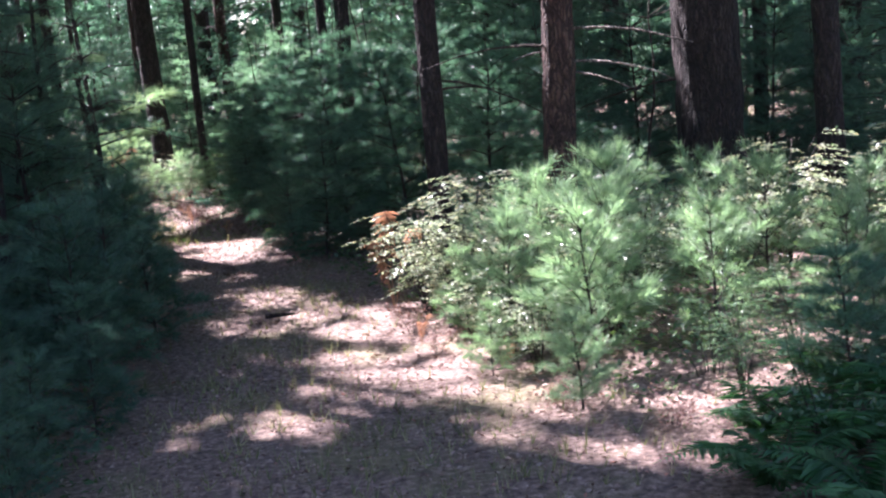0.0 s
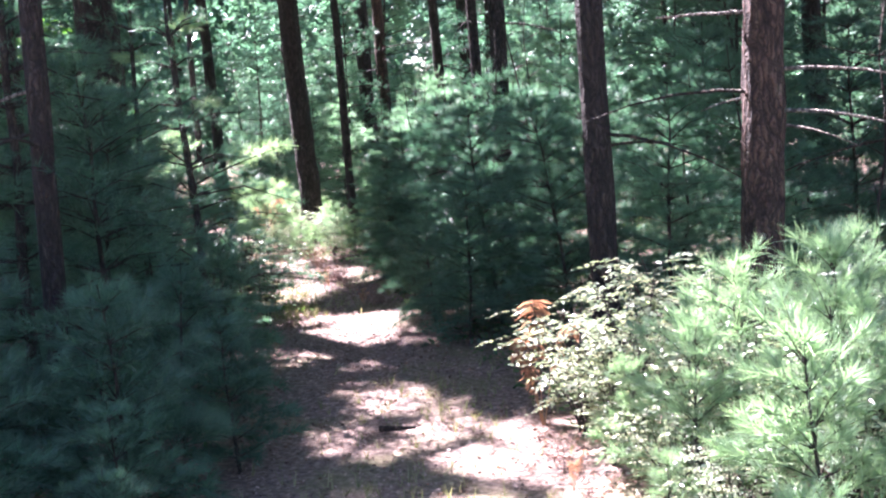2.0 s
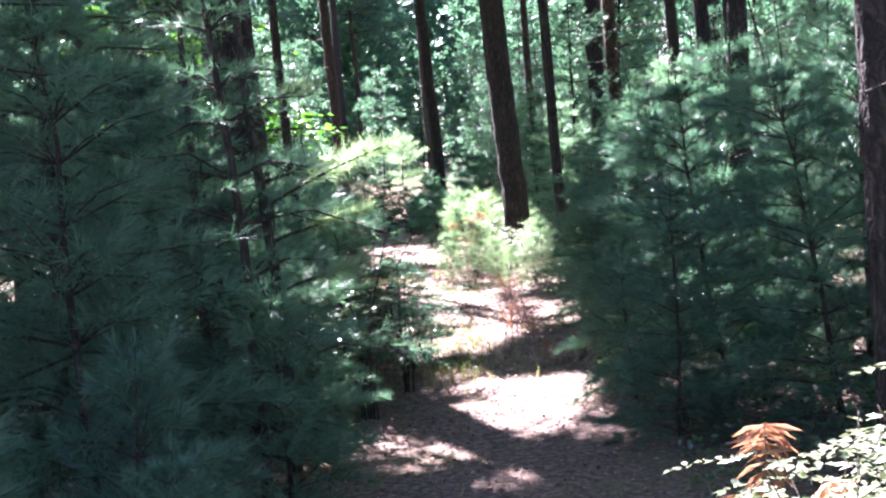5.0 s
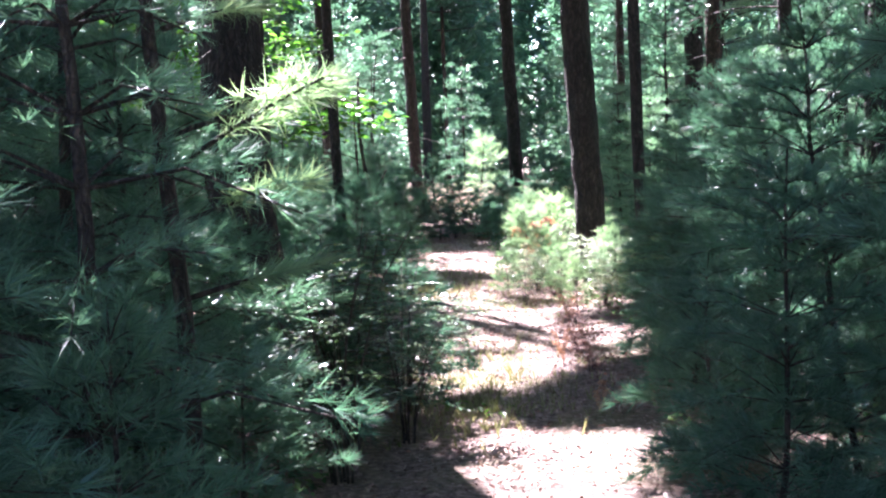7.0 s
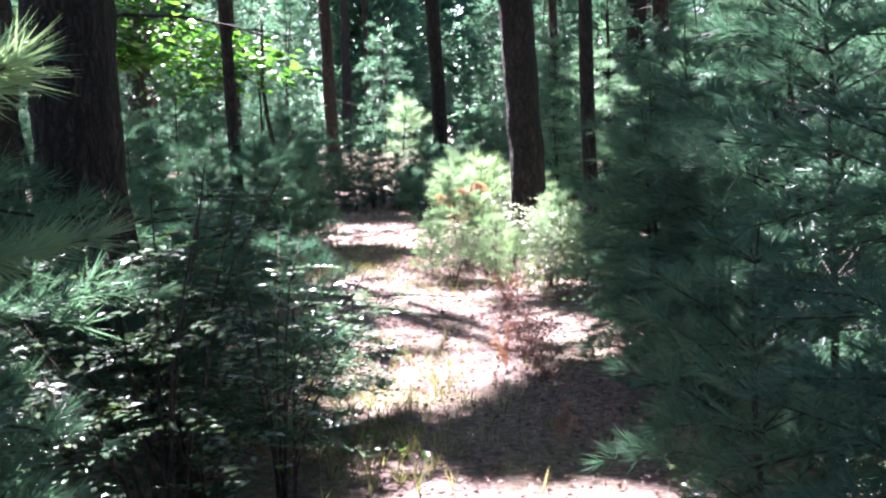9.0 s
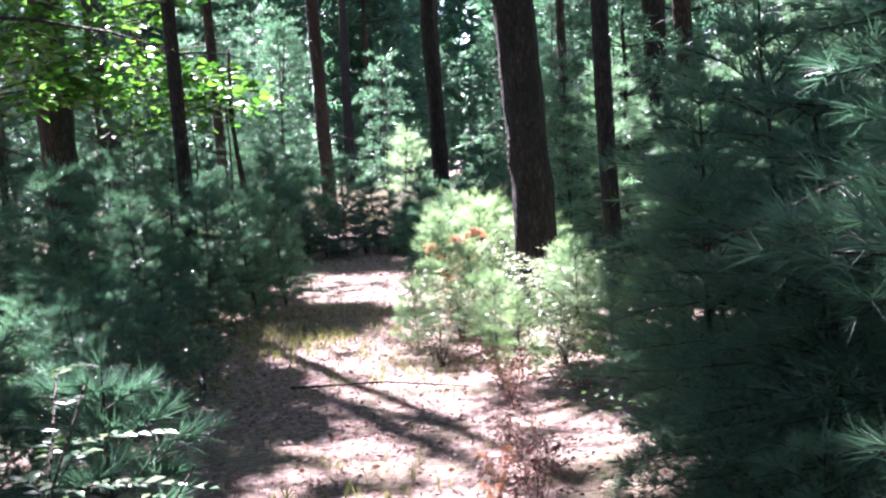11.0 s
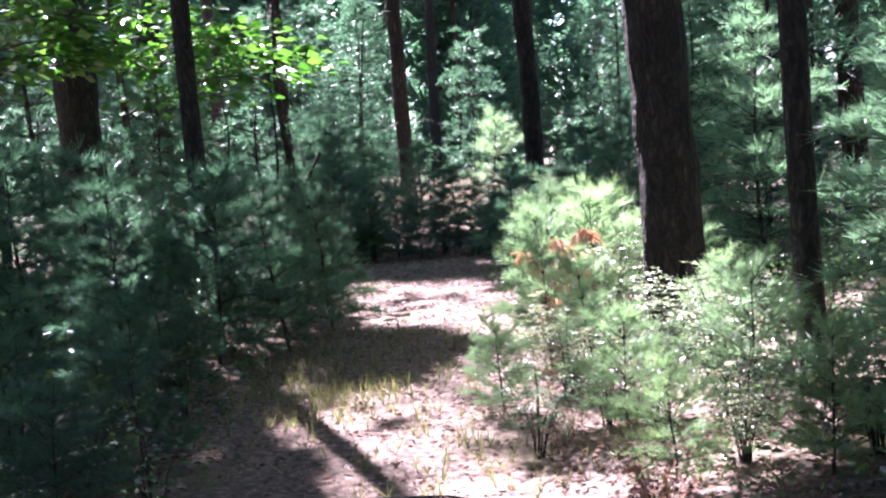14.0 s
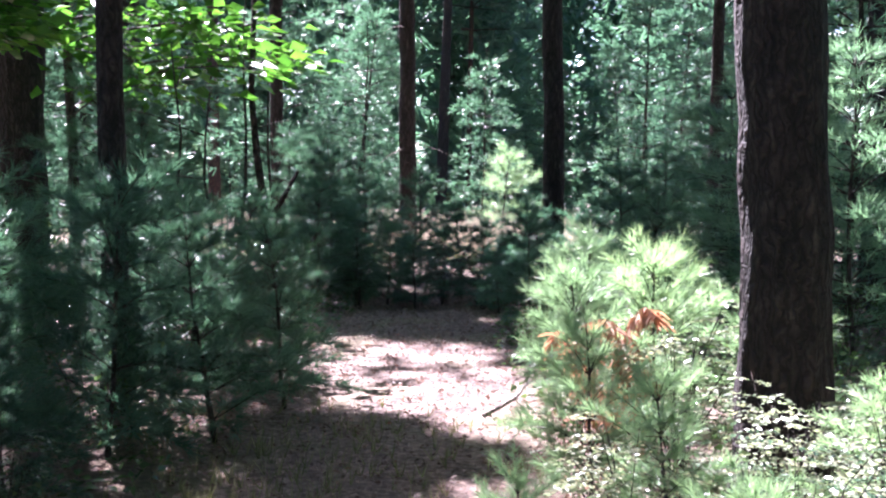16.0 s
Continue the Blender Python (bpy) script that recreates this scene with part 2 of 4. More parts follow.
# ---- openings in the canopy: spots of ground that the sun reaches (x, y, radius) ----
SUNNY = (
    (-1.3, 8.9, 0.25), (-0.8, 8.3, 0.5), (-0.1, 6.9, 0.75), (0.35, 6.1, 0.5), (0.8, 7.0, 1.4), (0.1, 8.0, 0.7), (1.5, 6.7, 0.8), (0.8, 5.1, 0.25),
    (-0.9, 5.96, 0.22), (-1.4, 7.25, 0.2), (2.6, 8.0, 1.0), (-3.4, 14.9, 0.8), (-1.5, 9.2, 0.32), (-2.0, 11.4, 0.3), (-0.5, 16.6, 0.6), (-2.7, 12.3, 0.3), (-2.1, 12.4, 0.3),
    (-3.5, 14.2, 0.5), (-3.7, 15.4, 0.6), (-3.5, 13.7, 0.35), (-6.75, 20.5, 0.35), (-7.0, 20.9, 0.55), (-7.5, 22.0, 0.6), (-4.2, 16.4, 0.5), (-4.2, 17.5, 0.6),
    (-4.7, 19.1, 0.85), (-5.6, 20.6, 0.9), (-5.75, 17.85, 0.2), (-4.9, 17.1, 0.3), (-2.8, 11.2, 0.3), (-8.0, 21.6, 0.9),
    (-9.5, 21.5, 0.7), (-8.7, 20.9, 1.1), (-0.5, 12.5, 1.0), (0.4, 13.8, 1.2), (1.1, 11.4, 0.9), (0.2, 16.0, 1.5), (-5.5, 13.5, 0.5), (-6.6, 15.0, 0.8), (-4.9, 12.1, 0.25), (2.9, 8.8, 0.7), (3.4, 7.9, 0.7), (-3.8, 18.3, 0.45), (-11.0, 31.0, 2.0), (-13.0, 35.0, 3.0),
    (-6.7, 18.3, 0.45), (-7.4, 19.0, 0.5), (-7.0, 17.4, 0.3), (-5.4, 14.8, 0.35), (-4.7, 17.3, 0.6), (-5.0, 18.1, 0.35), (-7.1, 20.4, 0.4), (-6.8, 21.3, 0.5), (0.4, 5.6, 0.4), (-0.4, 7.5, 0.4), (-3.0, 21.6, 1.2), (-0.9, 18.0, 0.7), (-2.0, 19.0, 0.9), (-1.0, 20.8, 1.3), (-2.6, 23.2, 1.1), (1.0, 24.0, 1.4), (-3.2, 10.0, 0.3), (-14.5, 33.0, 1.8), (-7.3, 25.5, 0.8), (-9.6, 29.5, 0.9), (-2.35, 12.0, 0.3), (-1.45, 8.5, 0.4), (-1.0, 8.4, 0.4), (-1.72, 9.55, 0.25), (-0.55, 8.2, 0.5), (-1.9, 10.3, 0.15), (0.5, 7.6, 0.9), (-0.2, 7.1, 0.5), (-2.7, 10.9, 0.4), (-3.0, 10.3, 0.25), (0.2, 8.3, 0.5), (0.9, 6.6, 0.8), (-4.5, 18.3, 0.5), (-4.0, 17.1, 0.4), (0.2, 7.2, 0.5), (1.5, 6.2, 0.7), (-5.5, 18.5, 0.22), (-5.6, 17.4, 0.18), (-4.65, 16.7, 0.35), (-5.2, 17.9, 0.4), (-5.0, 17.4, 0.4), (1.2, 6.0, 0.8), (1.8, 7.2, 0.9), (0.7, 7.8, 0.7), (2.6, 7.2, 0.8), (-8.1, 20.4, 0.7), (-2.6, 11.0, 0.45), (0.7, 5.3, 0.3),
)


def lit(P):
    """Which of the points P lie on a sunbeam that ends in one of the sunny spots."""
    g = P[:, :2] - np.array((SUN.x, SUN.y)) / SUN.z * (P[:, 2:3] - 0.25)
    hit = np.zeros(len(P), bool)
    for x, y, r in SUNNY:
        hit |= np.hypot(g[:, 0] - x, g[:, 1] - y) < r + 0.15
    return hit


# ---- ground: one sheet to the horizon, slightly trodden along the path ----
def axis(lo, hi, step, reach):
    a, g, s = list(np.arange(lo, hi, step)), [], step
    lo_side, hi_side = [], []
    p = lo
    while p > -reach:
        s *= 1.35
        p -= s
        lo_side.append(p)
    p, s = hi, step
    while p < reach:
        s *= 1.35
        p += s
        hi_side.append(p)
    return np.array(lo_side[::-1] + a + hi_side)


def fbm(x, y, f):
    return np.array([noise.fractal(Vector((a * f, b * f, 0.3)), 0.8, 2.0, 4) for a, b in zip(x.ravel(), y.ravel())]).reshape(x.shape)


gx, gy = axis(-13, 6, 0.13, 2500), axis(1, 30, 0.15, 2500)
X, Y = np.meshgrid(gx, gy)
edge = np.clip(off_path(X, Y) / 0.8, 0, 1)
near = (np.abs(X) < 60) & (np.abs(Y) < 80)
Z = np.where(near, 0.02 * fbm(X, Y, 1.6) + edge * (0.035 + 0.05 * fbm(X, Y, 0.5)), 0.05)
g = Geo()
nx = len(gx)
ids = np.arange(X.size).reshape(X.shape)
q = np.stack([ids[:-1, :-1], ids[:-1, 1:], ids[1:, 1:], ids[1:, :-1]], -1).reshape(-1, 4)
g.add(np.stack([X, Y, Z], -1).reshape(-1, 3), np.concatenate([q[:, [0, 1, 2]], q[:, [0, 2, 3]]]))
ground = new("ground", g.mesh("ground", GROUND, True))
tagged(ground, "pinkish brown forest floor of leaf litter with a trodden footpath", "ground", kind="structure")


def height(x, y):
    """The ground's height at a place."""
    i, j = np.clip(np.searchsorted(gx, x) - 1, 0, len(gx) - 2), np.clip(np.searchsorted(gy, y) - 1, 0, len(gy) - 2)
    return float(min(Z[j, i], Z[j + 1, i], Z[j, i + 1], Z[j + 1, i + 1]))


# ---- tall pines: a bare trunk with dead stubs, a crown high above ----
def place(ob, x, y, turn=0.0, size=1.0, lean=(0, 0)):
    ob.matrix_basis = pose(x, y, height(x, y) - 0.03, lean[0], lean[1], turn) @ Matrix.Diagonal((size, size, size, 1))
    return ob


def tall_pine(x, y, d, h=17.0, lean=(0.0, 0.0), bark=None, stubs=6, label="", crown_low=6.5, reach=2.9, density=1.0, name="pine_tree", bare=()):
    root = new(name)
    root.location = (x, y, height(x, y) - 0.05)
    z = np.concatenate([(0, 0.06, 0.14, 0.25), np.arange(0.4, 5.0, 0.2 if d > 0.2 else 0.4), np.linspace(5.2, h, 9)])
    r = d / 2 * np.interp(z / h, (0, 0.005, 0.015, 0.05, 0.2, 1.0), (1.45, 1.3, 1.15, 1.05, 0.97, 0.1))
    bend = np.cumsum(rng.normal(0, 0.005, (len(z), 2)), 0)
    axis_pts = np.stack([bend[:, 0] + lean[0] * z, bend[:, 1] + lean[1] * z, z], 1)
    trunk = Geo()
    tube(trunk, axis_pts, r, 16 if d > 0.2 else 10, 0.045)
    part("trunk", trunk, bark or BARK, root, smooth=True)
    for _ in range(stubs):
        s = Geo()
        zz, az, ln = rng.uniform(1.2, 5.5), rng.uniform(0, 2 * np.pi), rng.uniform(0.25, 1.3)
        o = np.array([np.interp(zz, z, axis_pts[:, 0]), np.interp(zz, z, axis_pts[:, 1]), zz])
        dv = np.array([math.cos(az), math.sin(az), rng.uniform(-0.15, 0.3)])
        k = np.linspace(0, 1, 5)[:, None]
        bow = np.array([0, 0, -0.25 * ln])
        tube(s, o + dv * ln * k + bow * k * k, np.linspace(0.012, 0.003, 5), 4)
        part("dead_branch", s, DEADWOOD if rng.random() < 0.3 else TWIG, root)
    for zz, az, ln, drop in bare:
        s = Geo()
        o = np.array([np.interp(zz, z, axis_pts[:, 0]), np.interp(zz, z, axis_pts[:, 1]), zz])
        k = np.linspace(0, 1, 8)[:, None]
        dv = np.array([math.cos(az), math.sin(az), 0.04])
        tube(s, o + dv * ln * k - UP * drop * k * k + rng.normal(0, 0.008, (8, 3)) * k, np.linspace(0.014, 0.005, 8), 5)
        part("dead_branch", s, DEADWOOD, root, "pale bare dead branch")
    # crown: whorls of boughs with needle masses, open where the sun comes through
    wood, green = Geo(), Geo()
    P, D = [], []
    off = np.array(root.location)
    for zz in np.arange(crown_low, h, 0.75):
        f = (zz - crown_low) / (h - crown_low)
        R = reach * (1 - f) ** 0.7 * rng.uniform(0.75, 1.1) + 0.3
        for az in rng.uniform(0, 2 * np.pi) + np.arange(5) * 2 * np.pi / 5 + rng.normal(0, 0.2, 5):
            o = np.array([np.interp(zz, z, axis_pts[:, 0]), np.interp(zz, z, axis_pts[:, 1]), zz])
            dv = np.array([math.cos(az), math.sin(az), 0.25])
            L = R * rng.uniform(0.7, 1.15)
            k = np.linspace(0, 1, 4)[:, None]
            tip = lambda u: o + dv * L * u - np.array([0, 0, 0.2 * L]) * u * u
            tube(wood, tip(k[::3]), np.linspace(0.03, 0.006, 2), 3)
            m = int(17 * density * L / 2.0) + 4
            u = rng.uniform(0.25, 1.05, (m, 1))
            spread = np.cross(dv, UP)[None] * rng.normal(0, 0.28 * L, (m, 1)) * u + UP[None] * rng.normal(0, 0.12, (m, 1))
            P.append(tip(u) + spread)
            D.append(dv[None] + 0.5 * rng.standard_normal((m, 3)))
    P, D = np.concatenate(P), np.concatenate(D)
    keep = ~lit(P + off) | (rng.random(len(P)) < 0.025)
    tufts(green, P[keep], D[keep], 6, 0.46, 0.12, 0.75)
    tagged(part("branchwork", wood, TWIG, root), kind="stuff")
    tagged(part("crown", green, NEEDLE, root), kind="stuff")
    return tagged(root, label or "tall pine with dark furrowed bark in the woods", "tree")


# ---- young pines ----
def young_pine(h, whorls, per, reach, tuft_gap, n, length, width, mat, bare=0.08, rise=0.55, droop=0.35, thick=0.012, side=1.0, round_top=0.8, puff=0.03, name="young_pine", label=""):
    root = new(name)
    stem, twig, green = Geo(), Geo(), Geo()
    zs = np.linspace(0, h, 9)
    bend = np.cumsum(rng.normal(0, 0.006 * h, (9, 2)), 0)
    bend -= bend[0]
    axis_pts = np.stack([bend[:, 0], bend[:, 1], zs], 1)
    tube(stem, axis_pts, np.linspace(thick * 1.3, thick * 0.25, 9), 6, 0.05)
    P, D = [], []
    at = lambda zz: np.array([np.interp(zz, zs, bend[:, 0]), np.interp(zz, zs, bend[:, 1]), zz])
    for i in range(whorls):
        f = (i + rng.uniform(0, 0.5)) / whorls
        zz = h * (bare + (0.97 - bare) * f)
        R = reach * max(0.12, (1 - f) ** round_top) * (0.75 if i == 0 else 1.0)
        for az in rng.uniform(0, 2 * np.pi) + np.arange(per) * 2 * np.pi / per + rng.normal(0, 0.25, per):
            L = R * rng.uniform(0.45, 1.3)
            dv = np.array([math.cos(az), math.sin(az), rise * rng.uniform(0.6, 1.4) * (0.6 + 0.9 * f)])
            lat = np.cross(dv, UP)
            lat /= np.linalg.norm(lat)
            o = at(zz)
            tip = lambda u: o + dv * L * u - UP * (droop * L) * u * u
            k = np.linspace(0, 1, 3)[:, None]
            tube(twig, tip(k), np.linspace(thick * 0.35, thick * 0.12, 3), 3)
            m = max(3, int(L / tuft_gap))
            u = np.linspace(0.3, 1.0, m)[:, None] + rng.normal(0, 0.03, (m, 1))
            P.append(tip(u))
            D.append(dv[None] * np.ones((m, 1)) - UP[None] * droop * u + 0.2 * rng.standard_normal((m, 3)))
            m2 = int(m * 1.6 * side)
            if m2:
                u = rng.uniform(0.3, 0.95, (m2, 1))
                sgn = rng.choice((-1.0, 1.0), (m2, 1))
                w = rng.uniform(0.1, 0.42, (m2, 1)) * L * (1.05 - u)
                P.append(tip(u) + lat[None] * sgn * w + dv[None] * w * 0.6 + UP[None] * rng.normal(0, puff * L, (m2, 1)))
                D.append(dv[None] + lat[None] * sgn + 0.25 * rng.standard_normal((m2, 3)))
    P.append(at(h)[None])
    D.append(UP[None])
    P, D = np.concatenate(P), np.concatenate(D)
    tufts(green, P, D, n, length, width, 0.42)
    part("stem", stem, TWIG, root, smooth=True)
    tagged(part("branchwork", twig, TWIG, root), kind="stuff")
    tagged(part("foliage", green, mat, root), kind="stuff")
    return tagged(root, label, "young pine")


def shrub(h, stems, n_leaves, size, mat, spread=0.5, name="shrub", label="", broad=0.55):
    root = new(name)
    wood, green = Geo(), Geo()
    P, D = [], []
    for _ in range(stems):
        az, ln = rng.uniform(0, 2 * np.pi), h * rng.uniform(0.6, 1.1)
        out = np.array([math.cos(az), math.sin(az), 0]) * spread * rng.uniform(0.2, 1.0)
        k = np.linspace(0, 1, 6)[:, None]
        tip = lambda u: out * h * u * u + UP * ln * u + out * 0.1
        pts = tip(k) + rng.normal(0, 0.012, (6, 3)) * k
        tube(wood, pts, np.linspace(0.001 + 0.005 * h, 0.001, 6), 4)
        m = n_leaves // stems
        u = rng.uniform(0.3, 1.03, (m, 1))
        jit = rng.standard_normal((m, 3)) * np.array((1, 1, 0.35))
        P.append(tip(u) + jit * 0.16 * h * (0.5 + u * 0.5))
        D.append(unit(jit) + 0.4 * rng.standard_normal((m, 3)) * np.array((1, 1, 0.4)) + out * 0.4)
    leaves(green, np.concatenate(P), np.concatenate(D), size, broad)
    tagged(part("branchwork", wood, TWIG, root), kind="stuff")
    tagged(part("foliage", green, mat, root), kind="stuff")
    return tagged(root, label, "shrub")


def layered_shrub(h, stems, sprays, size, label, mat=None, tilt=0.16):
    """Slender stems with flat sprays of glossy leaves that lie level, tier over tier."""
    root = new("shrub")
    wood, green = Geo(), Geo()
    for _ in range(stems):
        az, ln = rng.uniform(0, 2 * np.pi), h * rng.uniform(0.75, 1.1)
        out = np.array([math.cos(az), math.sin(az), 0]) * 0.45 * rng.uniform(0.2, 1.0)
        tip = lambda u: out * h * u * u + UP * ln * u + out * 0.1
        k = np.linspace(0, 1, 6)[:, None]
        tube(wood, tip(k) + rng.normal(0, 0.01, (6, 3)) * k, np.linspace(0.007, 0.002, 6), 5)
        for _ in range(sprays):
            u0, a2 = rng.uniform(0.35, 1.0), az + rng.normal(0, 1.2)
            o = tip(u0)
            dv = np.array([math.cos(a2), math.sin(a2), rng.uniform(-0.05, 0.25)])
            L = rng.uniform(0.15, 0.34) * h
            m = max(5, int(L / (size * 0.45)))
            u = np.linspace(0.2, 1.0, m)[:, None]
            pts = o + dv * L * u - UP * 0.2 * L * u * u
            tube(wood, pts[::max(1, m // 3)], np.linspace(0.003, 0.001, len(pts[::max(1, m // 3)])), 3)
            lat = np.cross(dv, UP) * np.where(np.arange(m) % 2, 1.0, -1.0)[:, None]
            leaves(green, pts, lat + dv * 0.6 + 0.25 * rng.standard_normal((m, 3)) * np.array((1, 1, 0.3 + tilt)), size, 0.5, 0.12, tilt=tilt)
    tagged(part("branchwork", wood, TWIG, root), kind="stuff")
    tagged(part("foliage", green, mat or GLOSSY_LEAF, root), kind="stuff")
    return tagged(root, label, "shrub")


def green_fern(size, fronds, label):
    root = new("fern")
    for i in range(fronds):
        gr = Geo()
        az, L = i * 2 * np.pi / fronds + rng.normal(0, 0.25), size * rng.uniform(0.7, 1.1)
        out = np.array([math.cos(az), math.sin(az), 0])
        lat = np.cross(out, UP)
        u = np.linspace(0, 1, 34)[:, None]
        pts = out * L * (0.25 * u + 0.6 * u * u) + UP * L * (1.0 * u - 0.62 * u ** 2.2)
        tube(gr, pts, np.linspace(0.004, 0.001, 34), 3)
        taper = np.sin(np.pi * np.clip(u[6:] * 0.85 + 0.15, 0, 1)) * 0.24 * L + 0.015
        for sg in (-1, 1):
            leaves(gr, pts[6:], lat * sg + out * 0.45 + 0.06 * rng.standard_normal((28, 3)), taper, 0.2, 0.1, tilt=0.15)
        part("frond", gr, FERN_GREEN, root)
    return tagged(root, label, "fern")


def dead_fern(size, fronds, label):
    root = new("dead_fern")
    for _ in range(fronds):
        gr = Geo()
        az, L = rng.uniform(0, 2 * np.pi), size * rng.uniform(0.7, 1.15)
        out = np.array([math.cos(az), math.sin(az), 0])
        lat = np.cross(out, UP)
        u = np.linspace(0, 1, 30)[:, None]
        pts = out * L * 0.24 * u + UP * L * (1.35 * u - 0.72 * u ** 2.4)
        tube(gr, pts, np.linspace(0.005, 0.001, 30), 3)
        for s in (-1, 1):
            w = np.sin(np.pi * np.clip(u[9:] * 0.9 + 0.1, 0, 1)) * 0.11 * L
            for rep in range(2):
                leaves(gr, pts[9:] + 0.006 * rep, lat * s * 0.5 + out * 0.2 - UP * rng.uniform(0.2, 0.9, (21, 1)) + 0.2 * rng.standard_normal((21, 3)), float(w.max()) * rng.uniform(0.7, 1.0), 0.16)
        part("frond", gr, RUST, root)
    return tagged(root, label, "fern")


# trees told apart along the walk: x, y, diameter, lean, bark, label
TRUNKS = (
    (-4.4, 19.15, 0.3, (-0.01, 0.0), BARK, "large pine with dark plated bark beside the path", 0),
    (-3.57, 18.1, 0.11, (-0.005, 0.0), BARK, "slim dark pine standing behind the large one", 0),
    (-0.98, 13.2, 0.16, (0.02, 0.0), BARK, "slender dark pine of a close pair among saplings", 8),
    (-1.2, 13.4, 0.1, (0.01, 0.0), BARK, "thin dark pine of a close pair among saplings", 8),
    (-0.04, 9.25, 0.17, (0.0, 0.0), BARK, "dark straight pine rising from thick saplings", 5),
    (0.86, 8.95, 0.23, (0.03, 0.0), RED_BARK, "reddish brown pine with bare dead side branches", 9),
    (2.2, 9.85, 0.5, (0.0, 0.0), BARK, "thick old pine with furrowed grey-brown bark", 3),
    (3.0, 9.3, 0.2, (-0.01, 0.0), BARK, "dark pine behind sunlit shrubs", 4),
    (-13.7, 26.5, 0.34, (-0.03, 0.0), BARK, "stout dark pine back in the woods", 5),
    (-2.97, 8.0, 0.12, (0.03, 0.0), BARK, "slim dark pine among shaded saplings", 6),
    (-4.95, 13.6, 0.42, (-0.01, 0.0), BARK, "thick dark pine half hidden by young pines", 4),
    (-12.6, 31.7, 0.26, (-0.01, 0.0), BARK, "dark slender pine past the bend of the path", 6),
    (-7.43, 19.15, 0.12, (-0.01, 0.0), BARK, "slim dark tree above pine saplings", 4),
    (-8.78, 28.2, 0.24, (-0.02, 0.0), BARK, "straight dark pine with a stump at its foot", 6),
    (-4.21, 24.7, 0.22, (-0.02, 0.0), RED_BARK, "reddish pine back in the sunlit woods", 6),
    (-2.6, 21.0, 0.16, (-0.02, 0.0), BARK, "slender pine back in the sunlit woods", 7),
    (-2.1, 22.5, 0.09, (0.04, 0.0), BARK, "thin leaning pine back in the sunlit woods", 7),
    (3.9, 14.8, 0.17, (0.01, 0.0), BARK, "thin dark pine in deep shade", 5),
    (5.6, 16.5, 0.3, (0.0, 0.0), BARK, "dark pine in deep shade", 4),
    (2.7, 18.5, 0.25, (-0.01, 0.0), BARK, "dark pine in deep shade", 4),
    (-7.55, 16.0, 0.24, (0.0, 0.0), BARK, "dark slim pine back among young pines", 4),
    (-11.5, 22.5, 0.42, (0.0, 0.0), BARK, "broad dark trunk behind oak leaves", 3),
    (-5.0, 26.5, 0.3, (0.0, 0.0), BARK, "dark trunk deep in the woods", 4),
    # Four pines out of sight, added so that their crowns shade the path.
    (-6.3, 9.4, 0.3, (0.0, 0.0), BARK, "unseen pine added to shade the path", 4),
    (-7.9, 13.3, 0.34, (0.0, 0.0), BARK, "unseen pine added to shade the path", 4),
    (-11.5, 16.0, 0.3, (0.0, 0.0), BARK, "unseen pine added to shade the path", 4),
    (-14.5, 19.0, 0.3, (0.0, 0.0), BARK, "unseen pine added to shade the path", 4),
)
for x, y, d, lean, bark, label, stubs in TRUNKS:
    tall_pine(x, y, d, 14 + 12 * min(d, 0.5), lean, bark, stubs, label, reach=2.2 + 3.0 * min(d, 0.45), density=1.25 if x < -3.8 else 0.95,
              bare=((1.87, -0.1, 0.95, 0.2), (1.64, -0.2, 0.8, 0.2), (2.2, 3.0, 0.6, 0.0), (2.4, 0.1, 0.9, 0.15), (2.75, 0.2, 1.0, 0.1)) if bark is RED_BARK and d == 0.23 else ())

# the wood around: more pines, kept off the path
spots = [(x, y) for x, y, *_ in TRUNKS]
wood_rng = np.random.default_rng(11)
made = 0
while made < 62:
    x, y = wood_rng.uniform(-34, 24), wood_rng.uniform(-12, 58)
    gap = off_path(x, y)
    ahead = 2 < y < 24 and -13 < x < 3.5
    if gap < 1.6 or (ahead and y < 30) or min(math.hypot(x - a, y - b) for a, b in spots) < 2.2:
        continue
    spots.append((x, y))
    tall_pine(x, y, wood_rng.uniform(0.12, 0.4), wood_rng.uniform(14, 20), tuple(wood_rng.normal(0, 0.015, 2)), RED_BARK if wood_rng.random() < 0.3 else BARK, 4, crown_low=wood_rng.uniform(5.5, 8), reach=2.9, density=1.1)
    made += 1

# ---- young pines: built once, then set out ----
# LOW takes the needles lightened for sun, LOW_DARK the plain darker ones.
LOW = [young_pine(1.15, 7, 6, 0.5, 0.055, 13, 0.135, 0.0055, NEEDLE_SUN_TONE, rise=0.95, droop=0.3, side=0.8, round_top=0.6, name="pine_sapling", label="feathery pine sapling coloured bright green as if sunlit") for _ in range(4)]
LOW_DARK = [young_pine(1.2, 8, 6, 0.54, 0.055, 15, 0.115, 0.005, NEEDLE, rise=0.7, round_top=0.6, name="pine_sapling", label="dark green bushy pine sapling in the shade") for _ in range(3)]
MID = [young_pine(2.3, 13, 7, 0.82, 0.07, 14, 0.13, 0.005, NEEDLE, bare=0.03, thick=0.018, round_top=0.5, label="dense dark green young pine beside the path") for _ in range(3)]
HIGH = [young_pine(4.6, 18, 7, 1.1, 0.09, 13, 0.15, 0.006, NEEDLE, bare=0.03, thick=0.045, droop=0.5, label="tall bushy dark green young pine") for _ in range(2)]
THIN = [young_pine(4.6, 13, 5, 1.0, 0.11, 14, 0.14, 0.0045, NEEDLE, bare=0.12, thick=0.034, droop=0.5, side=1.0, label="lanky young pine with a dark stem and thin boughs") for _ in range(2)]
